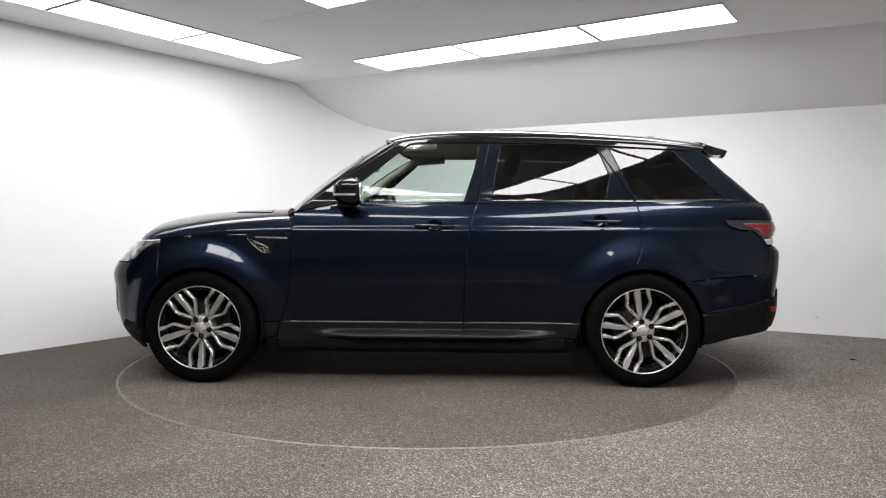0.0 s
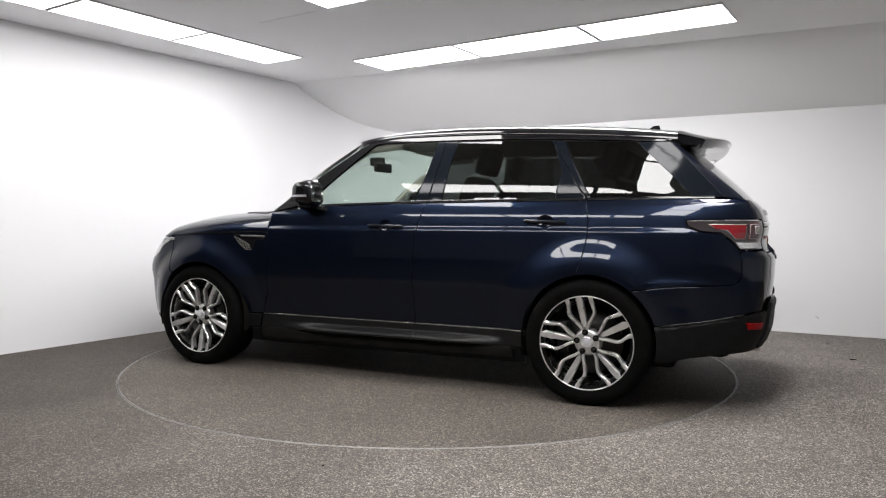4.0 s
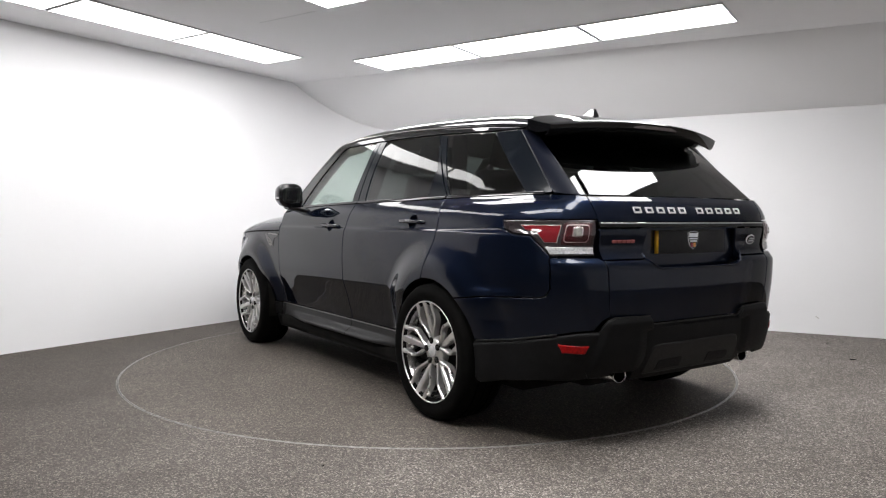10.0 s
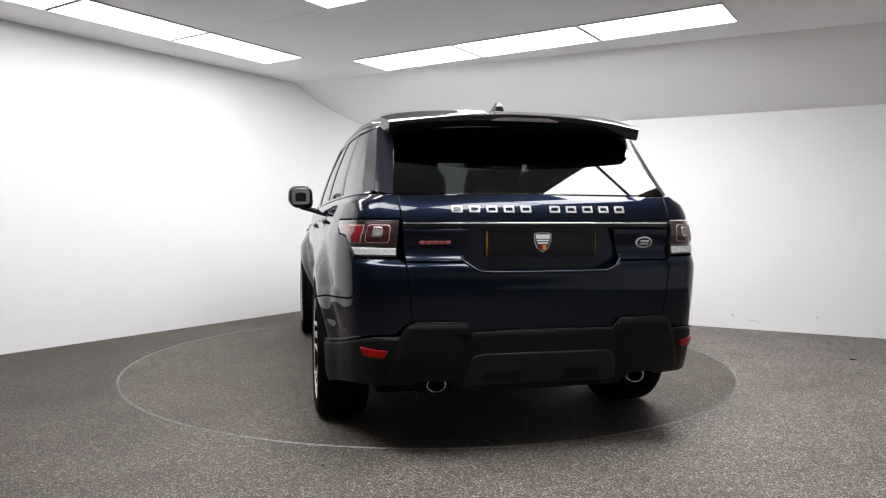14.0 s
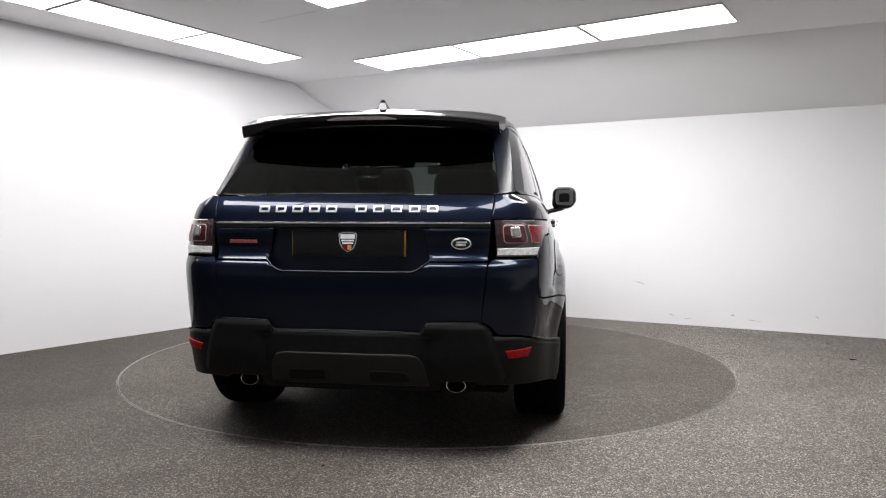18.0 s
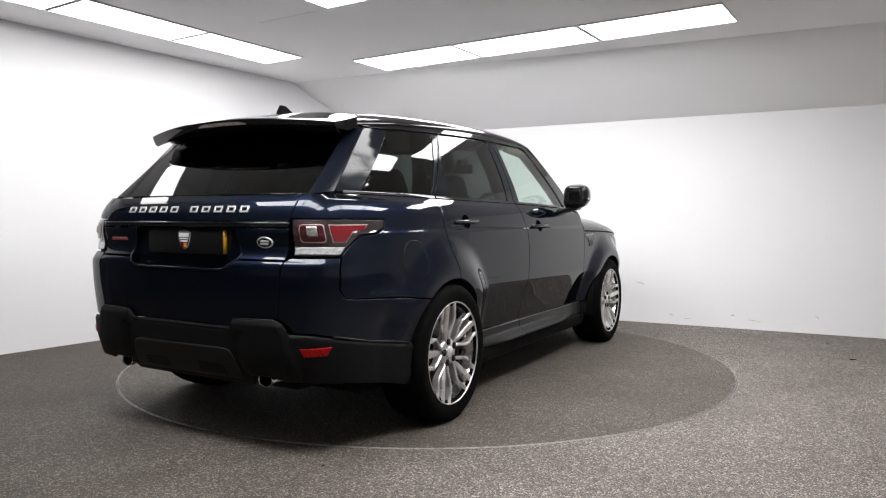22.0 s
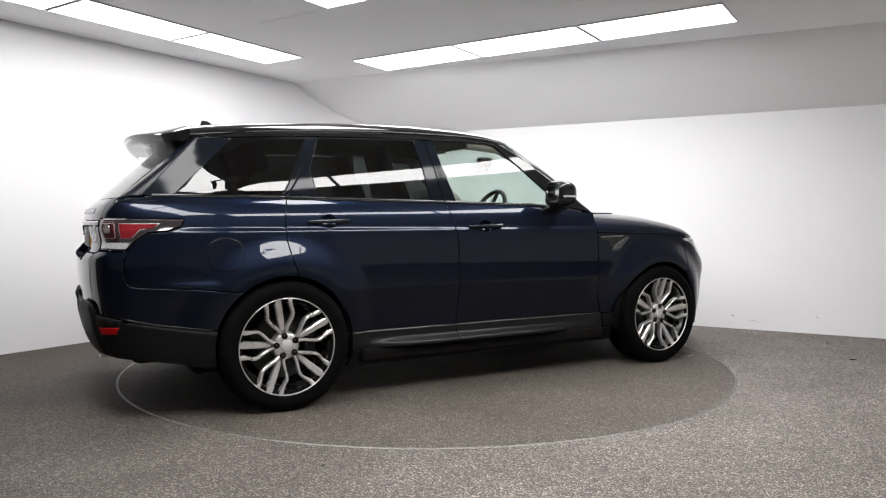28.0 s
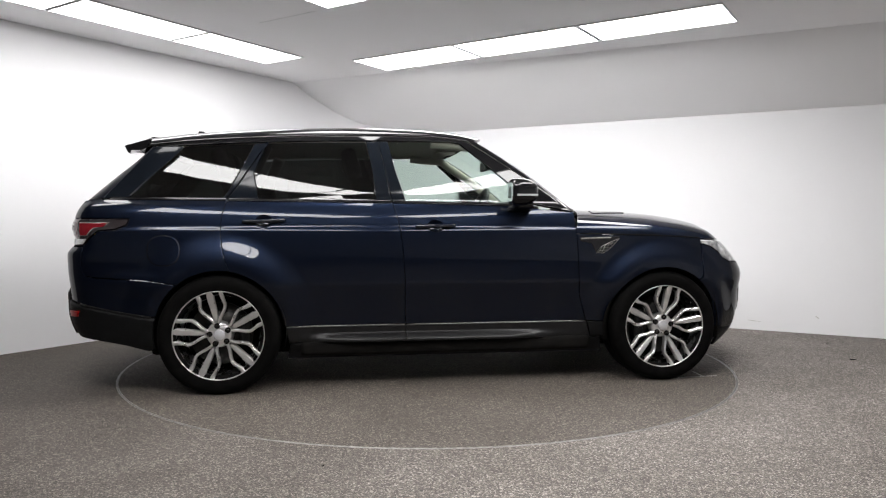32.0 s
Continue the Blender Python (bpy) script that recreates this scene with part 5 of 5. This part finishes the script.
# door mirrors and handles
for sg, door in ((1, fdoor[0]), (-1, fdoor[1])):
    turn = Matrix.Translation((0.452, 1.014 * sg, 1.268)) @ Matrix.Rotation(radians(1 * sg), 4, "Z")

    def shell(grow=1.0):
        bm = box((0.196, 0.196, 0.182), (0, 0, 0), 0.080, 8)
        for v in bm.verts:
            t = max(0.0, (v.co.x + 0.055) / 0.155)
            v.co.y *= (1 - 0.30 * t * t) * grow
            v.co.z *= (1 - 0.30 * t * t) * grow
            if v.co.x < -0.075:
                v.co.x = -0.075 - 0.35 * (-0.075 - v.co.x)
            v.co.x *= grow
            if v.co.z < -0.02:
                v.co.y -= 0.25 * sg * (-0.02 - v.co.z)
        return bm

    bm = shell()
    bmesh.ops.transform(bm, matrix=turn, verts=bm.verts)
    mir = part("door_mirror", bm, BLACK_GLOSS, door, "gloss black door mirror")
    for name, zb, half, grow, mat, text in (("indicator_strip", -0.020, 0.0065, 1.018, LETTER_SILVER, "pale indicator strip"), ("shell_groove", -0.034, 0.0030, 1.010, UNDER, "dark groove round the mirror shell")):
        bm = shell(grow)
        for plane, up_ in ((zb - half, -1), (zb + half, 1)):
            bmesh.ops.bisect_plane(bm, geom=list(bm.verts) + list(bm.edges) + list(bm.faces), plane_co=(0, 0, plane), plane_no=(0, 0, up_), clear_outer=True)
        if name == "indicator_strip":
            bmesh.ops.bisect_plane(bm, geom=list(bm.verts) + list(bm.edges) + list(bm.faces), plane_co=(0, 0.030 * sg, 0), plane_no=(0, -sg, 0), clear_outer=True)
            bmesh.ops.bisect_plane(bm, geom=list(bm.verts) + list(bm.edges) + list(bm.faces), plane_co=(-0.055, 0, 0), plane_no=(-1, 0, 0), clear_outer=True)
        bmesh.ops.transform(bm, matrix=turn, verts=bm.verts)
        part(name, bm, mat, mir, text)
    face = rounded([(-0.070, -0.057), (0.070, -0.062), (0.074, 0.057), (-0.072, 0.062)], 0.036, 6)
    bm = bmesh.new()
    front = [bm.verts.new((-0.0825, a * sg, b)) for a, b in face]
    back = [bm.verts.new((-0.070, a * sg, b)) for a, b in face]
    bm.faces.new(front)
    for i in range(len(face)):
        bm.faces.new((front[i], back[i], back[(i + 1) % len(face)], front[(i + 1) % len(face)]))
    bmesh.ops.recalc_face_normals(bm, faces=bm.faces)
    bmesh.ops.transform(bm, matrix=turn, verts=bm.verts)
    part("mirror_glass", bm, MIRROR, mir, "mirror glass", smooth=False)
    foot = box((0.135, 0.17, 0.040), (0, 0, 0), 0.016, 3)
    for v in foot.verts:
        t = v.co.y * sg / 0.085
        v.co.x = v.co.x * (1 - 0.25 * t) + 0.012 * t
        v.co.z += 0.022 * t
    bmesh.ops.translate(foot, vec=(0.468, 0.935 * sg, 1.168), verts=foot.verts)
    part("mirror_foot", foot, BLACK_GLOSS, mir, "black mirror foot")
for (xc, zc), doors in zip(HANDLES, (fdoor, rdoor)):
    rim = cup_outline(xc, zc)
    s0, z0 = run_at_x(xc, zc), zc

    def cup_at(p, q):
        r2 = ((p - s0) / 0.053) ** 2 + ((q - z0) / 0.041) ** 2
        n = normals_of(skin, p, q) * -1.0
        return skin(p, q) - n * (0.003 + 0.028 * np.clip(1 - r2, 0, 1) ** 0.6)[..., None]

    V, F, N = sheet(rim, cup_at, gap=0, grid=0.006, depth=0.004, lip=0.0005)
    for sg, door in zip((1, -1), doors):
        yk = float(skin(run_at_x(xc, zc), zc)[1])
        Vs, Fs, Ns = (V, F, N) if sg > 0 else mirrored(V, F, N)
        link("handle_cup", mesh_of("handle_cup", Vs, Fs, PAINT, Ns), door, "dished dark blue handle recess")
        bm = box((0.268, 0.026, 0.038), (0, 0, 0), 0.014, 5)
        for v in bm.verts:
            t = abs(v.co.x) / 0.134
            v.co.y -= sg * 0.024 * t**3
            v.co.z *= 1 - 0.55 * t**2.5
            v.co.z += 0.004 * (v.co.x / 0.134)
        bmesh.ops.translate(bm, vec=(xc, sg * (yk + 0.026), zc), verts=bm.verts)
        pull = part("door_handle", bm, HANDLE_PAINT, door, "dark navy gloss pull handle")
        line = [(xc + x, sg * (yk + 0.0395 - 0.024 * (abs(x) / 0.134) ** 3), zc + 0.002 + 0.004 * (x / 0.134)) for x in np.linspace(-0.11, 0.11, 15)]
        link("handle_seam", mesh_of("handle_seam", *tube(line, 0.0016, 6), SATIN), pull, "thin satin line along the handle")

# ---------------- wheels ----------------
def spoke_bar(path, widths, y0, y1, thick):
    """A bar in the wheel's face along polar points (radius, degrees), from depth y0 at the hub to y1 at the rim."""
    pts = [(r * math.cos(radians(a)), r * math.sin(radians(a))) for r, a in path]
    V, F = [], []
    n = len(pts)
    for i, (x, z) in enumerate(pts):
        a, b = Vector(pts[max(i - 1, 0)]), Vector(pts[min(i + 1, n - 1)])
        d = (b - a).normalized()
        o = Vector((-d.y, d.x)) * widths[i] / 2
        t = i / (n - 1)
        y = y0 + (y1 - y0) * t
        ch = min(0.007, widths[i] * 0.27)
        oi = o * (1 - 2 * ch / widths[i])
        V += [(x - o.x * 1.1, y - thick, z - o.y * 1.1), (x - o.x, y - ch, z - o.y), (x - oi.x, y, z - oi.y), (x + oi.x, y, z + oi.y), (x + o.x, y - ch, z + o.y), (x + o.x * 1.1, y - thick, z + o.y * 1.1)]
    for i in range(n - 1):
        for k in range(6):
            q = (k + 1) % 6
            F.append((6 * i + k, 6 * i + 6 + k, 6 * i + 6 + q, 6 * i + q))
    F += [tuple(range(6)), tuple(6 * (n - 1) + k for k in range(6))[::-1]]
    return V, F


def smooth_path(path, n=14):
    k = len(path)
    out = []
    for i in range(n + 1):
        u = i / n * (k - 1)
        j = min(int(u), k - 2)
        f = u - j
        p0, p1, p2, p3 = path[max(j - 1, 0)], path[j], path[j + 1], path[min(j + 2, k - 1)]
        out.append(tuple(0.5 * (2 * b + (c - a) * f + (2 * a - 5 * b + 4 * c - d) * f * f + (3 * b - a - 3 * c + d) * f**3) for a, b, c, d in zip(p0, p1, p2, p3)))
    return out


RIM_K = 0.962


def wheel_part(name, VF, mat):
    """A piece of the rim, at the rim's true radius."""
    return mesh_of(name, [(v[0] * RIM_K, v[1], v[2] * RIM_K) for v in VF[0]], VF[1], mat)


RIM_MESH = wheel_part("rim", lathe([(0.2790, 0.116), (0.2830, 0.1265), (0.2850, 0.1295), (0.2880, 0.1300), (0.2895, 0.1275), (0.2900, 0.112)], 96), ALLOY)
BARREL_MESH = wheel_part("rim_barrel", lathe([(0.2400, -0.05), (0.2460, 0.0), (0.2560, 0.05), (0.268, 0.085), (0.2765, 0.108), (0.2795, 0.1165)], 96), BARREL_METAL)
TYRE_PROFILE = [(0.255, 0.112), (0.276, 0.126), (0.283, 0.1290), (0.295, 0.131), (0.316, 0.1355), (0.335, 0.1365), (0.352, 0.131), (0.364, 0.122), (0.372, 0.110), (0.3765, 0.090), (0.378, 0.06), (0.3785, 0.055), (0.370, 0.054), (0.370, 0.046), (0.3785, 0.045),
                (0.379, 0.004), (0.370, 0.003), (0.370, -0.005), (0.379, -0.006), (0.3785, -0.045), (0.370, -0.046), (0.370, -0.054), (0.378, -0.055), (0.3765, -0.09), (0.372, -0.11), (0.355, -0.13), (0.33, -0.137), (0.29, -0.13), (0.262, -0.115)]
TYRE_MESH = mesh_of("tyre", *lathe([(r * 0.992, h) for r, h in TYRE_PROFILE], 96), RUBBER)
TYRE_MESH.set_sharp_from_angle(angle=radians(50))
SIDE_PATH = smooth_path([(0.074, 10.0), (0.098, 13.2), (0.128, 18.0), (0.158, 22.0), (0.186, 23.4), (0.204, 22.6), (0.226, 19.6), (0.252, 16.6), (0.287, 15.0)], 27)
SIDE_W = list(np.interp(np.linspace(0, 1, 28), [0, 0.2, 0.4, 0.8, 0.90, 1], [0.017, 0.0165, 0.0165, 0.018, 0.024, 0.036]))
SPOKE_L = wheel_part("spoke", spoke_bar(SIDE_PATH, SIDE_W, 0.097, 0.1275, 0.036), ALLOY)
SPOKE_R = wheel_part("spoke", spoke_bar([(r, -a) for r, a in SIDE_PATH], SIDE_W, 0.097, 0.1275, 0.036), ALLOY)
SPOKE_M = wheel_part("spoke", spoke_bar(smooth_path([(0.092, 0), (0.15, 0), (0.22, 0), (0.2865, 0)]), list(np.interp(np.linspace(0, 1, 15), [0, 0.10, 0.30, 0.7, 1], [0.014, 0.027, 0.034, 0.041, 0.046])), 0.089, 0.1255, 0.034), ALLOY)
for me in (SPOKE_L, SPOKE_R, SPOKE_M):
    me.set_sharp_from_angle(angle=radians(14))
HUB_MESH = wheel_part("hub", lathe([(0.086, 0.040), (0.083, 0.070), (0.079, 0.086), (0.068, 0.096), (0.040, 0.097), (0.036, 0.097)], 60), ALLOY)
CAP_MESH = wheel_part("centre_cap", lathe([(0.0365, 0.092), (0.0365, 0.101), (0.033, 0.104), (0.0001, 0.106)], 48), LETTER_SILVER)
NUT_MESH = wheel_part("wheel_nut", lathe([(0.011, 0.080), (0.011, 0.100), (0.008, 0.1045), (0.0001, 0.105)], 6), DISC_METAL)
POCKET_MESH = wheel_part("nut_pocket", lathe([(0.0185, 0.090), (0.0185, 0.1015), (0.0165, 0.1015), (0.0150, 0.0985), (0.0001, 0.0985)], 20), UNDER)
DISC_MESH = mesh_of("brake_disc", *lathe([(0.06, 0.03), (0.09, 0.03), (0.10, 0.022), (0.195, 0.022), (0.195, -0.008), (0.06, -0.008)], 64), DISC_METAL)
WELL_MESH = wheel_part("wheel_barrel", lathe([(0.0001, -0.055), (0.2415, -0.055), (0.2410, -0.045)], 48), UNDER)
for wx in (HUB_X, -HUB_X):
    for sg in (1, -1):
        w = link("wheel", RIM_MESH, car, "silver alloy wheel with five split spokes")
        phase = {(1, 1): 18.0, (1, -1): 46.0, (-1, 1): 64.0, (-1, -1): 66.0}[(1 if wx > 0 else -1, sg)]
        w.matrix_basis = Matrix.Translation((wx, 0.850 * sg, 0.3695)) @ Matrix.Rotation(0 if sg > 0 else math.pi, 4, "Z")
        link("tyre", TYRE_MESH, w, "worn black rubber tyre")
        link("rim_barrel", BARREL_MESH, w, "shadowed silver inner barrel")
        link("brake_disc", DISC_MESH, w, "dark iron brake disc")
        link("wheel_barrel", WELL_MESH, w, "dark inner wheel barrel")
        part("caliper", box((0.07, 0.06, 0.19), (0.155 * (-1 if wx > 0 else 1) * sg, 0.03, 0.02), 0.015), PLASTIC_GREY, w, "grey brake caliper")
        link("hub", HUB_MESH, w)
        link("centre_cap", CAP_MESH, w, "pale centre cap")
        for k in range(5):
            for me in (SPOKE_L, SPOKE_R, SPOKE_M):
                link("spoke", me, w).matrix_basis = Matrix.Rotation(radians(72 * k + phase), 4, "Y")
            a = radians(72 * k + phase)
            rot_ = Matrix.Rotation(0, 4, "Y") @ Matrix.Translation((0.0587 * math.cos(a), 0.0, -0.0587 * math.sin(a)))
            link("nut_pocket", POCKET_MESH, w).matrix_basis = rot_
            link("wheel_nut", NUT_MESH, w, "dark wheel nut").matrix_basis = rot_

# wheel housings and underbody
for wx in (HUB_X, -HUB_X):
    for sg in (1, -1):
        V, F = [], []
        for i in range(25):
            a = math.pi * (-0.08 + 1.16 * i / 24)
            for y in (0.55, 0.945):
                V.append((wx + (ARCH_R + 0.012) * math.cos(a), sg * y, HUB_Z + (ARCH_R + 0.012) * math.sin(a)))
        for i in range(24):
            F.append((2 * i, 2 * i + 1, 2 * i + 3, 2 * i + 2))
        F.append(tuple(2 * i for i in range(25)))
        link("wheel_housing", mesh_of("wheel_housing", V, F, UNDER), car, "black plastic wheel housing")
part("underbody", box((3.9, 1.40, 0.10), (0.02, 0, 0.255), 0.03), UNDER, car, "black underbody")
part("underbody", box((1.95, 1.74, 0.10), (0.0, 0, 0.255), 0.03), UNDER, car, "black underbody")
part("exhaust_box", box((0.22, 1.1, 0.14), (-2.12, 0, 0.33), 0.05), UNDER, car, "dark rear silencer")

# ---------------- cabin ----------------
part("cabin_floor", box((3.4, 1.58, 0.04), (-0.55, 0, 0.42), 0.01), UNDER, car, "black carpet")
part("bulkhead", box((0.04, 1.58, 0.7), (1.02, 0, 0.76), 0.01), UNDER, car, "black bulkhead")


def inner_at(s, z):
    p = skin(s, z)
    p[..., 1] -= 0.075
    return p


for door, pts in ((fdoor, up(door_gap_mid, 0.44, 1.18) + [(0.4, 1.17), (0.80, 1.13), (0.84, 0.44)]), (rdoor, up(door_gap_mid, 1.18, 0.44) + [(-1.05, 0.44), (-1.2, 0.78), (-1.38, 0.82), (-1.40, 1.19)])):
    panel("door_card", mixed(xs(pts)), LEATHER, door, "dark door lining", surface=inner_at, depth=0.05, grid=0.08)
panel("boot_lining", mixed(xs([(-1.44, 0.80), (-2.15, 0.80), (-2.12, 1.19), (-1.42, 1.19)])), LEATHER, CARS, "dark boot lining", surface=inner_at, depth=0.03, grid=0.08)
part("boot_floor", box((0.9, 1.5, 0.03), (-1.85, 0, 0.82), 0.01), UNDER, car, "black boot carpet")
part("boot_cover", box((0.62, 1.46, 0.02), (-1.78, 0, 1.16), 0.006), LEATHER, car, "dark luggage cover")


def liner_at(p, q):
    r = roof_at(p, q)
    r[..., 2] -= 0.045
    r[..., 1] *= 0.97
    return r


panel("headliner", [(-1.9, -0.7), (0.16, -0.7), (0.22, 0.0), (0.16, 0.7), (-1.9, 0.7)], TRIM_BEIGE, CARS, "pale cloth headlining", surface=liner_at, both=False, sign=1.0, grid=0.08, depth=0.01)
for sg in (1, -1):
    link("pillar_trim", mesh_of("pillar_trim", *tube([(0.80, 0.77 * sg, 1.14), (0.60, 0.735 * sg, 1.30), (0.40, 0.70 * sg, 1.44), (0.17, 0.66 * sg, 1.585), (-0.1, 0.655 * sg, 1.605)], 0.032, 10), TRIM_BEIGE), car, "pale pillar trim")
    link("pillar_trim", mesh_of("pillar_trim", *tube([(-0.36, 0.765 * sg, 1.16), (-0.41, 0.70 * sg, 1.40), (-0.46, 0.625 * sg, 1.60)], 0.042, 10), LEATHER), car, "dark pillar trim")
    link("pillar_trim", mesh_of("pillar_trim", *tube([(-1.38, 0.71 * sg, 1.17), (-1.28, 0.645 * sg, 1.40), (-1.20, 0.58 * sg, 1.58)], 0.045, 10), LEATHER), car, "dark pillar trim")
dash = box((0.50, 1.50, 0.24), (0.70, 0, 1.03), 0.07, 4)
for v in dash.verts:
    v.co.z += 0.03 * (0.70 - v.co.x) / 0.25 - 0.05 * (v.co.y / 0.75) ** 2 * 0.4
part("dashboard", dash, LEATHER, car, "dark leather dashboard")
part("instrument_hood", box((0.20, 0.38, 0.10), (0.52, -0.37, 1.165), 0.04, 4), LEATHER, car, "dark instrument cowl")
part("centre_console", box((1.05, 0.24, 0.30), (0.15, 0, 0.64), 0.04, 3), LEATHER, car, "dark centre console")


def torus(R, r, n=40, m=10):
    V, F = [], []
    for i in range(n):
        a = 2 * math.pi * i / n
        for j in range(m):
            b = 2 * math.pi * j / m
            V.append(((R + r * math.cos(b)) * math.cos(a), (R + r * math.cos(b)) * math.sin(a), r * math.sin(b)))
    for i in range(n):
        for j in range(m):
            F.append((i * m + j, ((i + 1) % n) * m + j, ((i + 1) % n) * m + (j + 1) % m, i * m + (j + 1) % m))
    return V, F


wheel_ob = link("steering_wheel", mesh_of("steering_wheel", *torus(0.185, 0.017), LEATHER), car, "black leather steering wheel")
wheel_ob.matrix_basis = Matrix.Translation((0.27, -0.37, 1.135)) @ Matrix.Rotation(radians(-64), 4, "Y")
part("steering_boss", box((0.13, 0.16, 0.05), (0, 0, -0.02), 0.02, 3), LEATHER, wheel_ob, "black steering boss")
for a in (0, 180, 270):
    part("steering_spoke", box((0.13, 0.035, 0.018), (0.115, 0, -0.005), 0.006, 2, None), PLASTIC_GREY, wheel_ob).matrix_basis = Matrix.Rotation(radians(a + 90), 4, "Z")
mirror_in = part("rear_view_mirror", box((0.035, 0.25, 0.075), (0.42, 0, 1.505), 0.014, 3), PLASTIC, car, "black rear view mirror")
part("mirror_stem", box((0.12, 0.05, 0.07), (0.47, 0, 1.555), 0.015, 2), PLASTIC, mirror_in, "black mirror stem")
for sg in (1, -1):
    part("sun_visor", box((0.15, 0.30, 0.015), (0.15, 0.34 * sg, 1.634), 0.005, 2, None), TRIM_BEIGE, car, "pale sun visor")


def seat(x, y, w, lean=18, head=True):
    root = part("seat_cushion", box((0.52, w, 0.17), (x + 0.16, y, 0.70), 0.055, 4), LEATHER, car, "dark leather seat")
    m = Matrix.Translation((x - 0.10, y, 0.72)) @ Matrix.Rotation(radians(-lean), 4, "Y")
    bm = box((0.13, w * 0.96, 0.70), (0, 0, 0.34), 0.05, 4)
    for v in bm.verts:
        v.co.y = y * 0 + v.co.y * (1 - 0.20 * max(0, (v.co.z - 0.3) / 0.3) ** 2)
        v.co.x += 0.025 * (abs(v.co.y) / (w / 2)) ** 2
    bmesh.ops.transform(bm, matrix=m, verts=bm.verts)
    part("seat_back", bm, LEATHER, root, "dark leather backrest")
    if head:
        bm = box((0.10, 0.27, 0.19), (0, 0, 0), 0.04, 4)
        bmesh.ops.transform(bm, matrix=m @ Matrix.Translation((-0.005, 0, 0.81)), verts=bm.verts)
        part("headrest", bm, LEATHER, root, "dark leather headrest")
        for d in (-0.06, 0.06):
            a, b = m @ Vector((0, d, 0.66)), m @ Vector((0, d, 0.75))
            link("headrest_post", mesh_of("headrest_post", *tube([a, b], 0.007, 8), CHROME), root, "steel post")
    return root


for y in (0.37, -0.37):
    seat(-0.28, y, 0.50)
for y in (0.42, -0.42):
    seat(-1.12, y, 0.52, 20)
seat(-1.12, 0.0, 0.28, 20)

# ---------------- motion: the table turns the car steadily under the fixed camera ----------------
A0, RATE, GAIN = 176.51, -5.41156, 0.0041508
OFF_X, OFF_Y = 0.01315, -0.03239


def heading(t):
    return A0 + RATE * t + GAIN * t * t


def motions():
    times = [float(i) for i in range(33)]
    walk(table, [(t, pose(0, 0, 0, 0, 0, heading(t))) for t in times])
    walk(car, [(t, pose(0, 0, 0, 0, 0, heading(t)) @ pose(OFF_X, OFF_Y, 0)) for t in times])


motions()
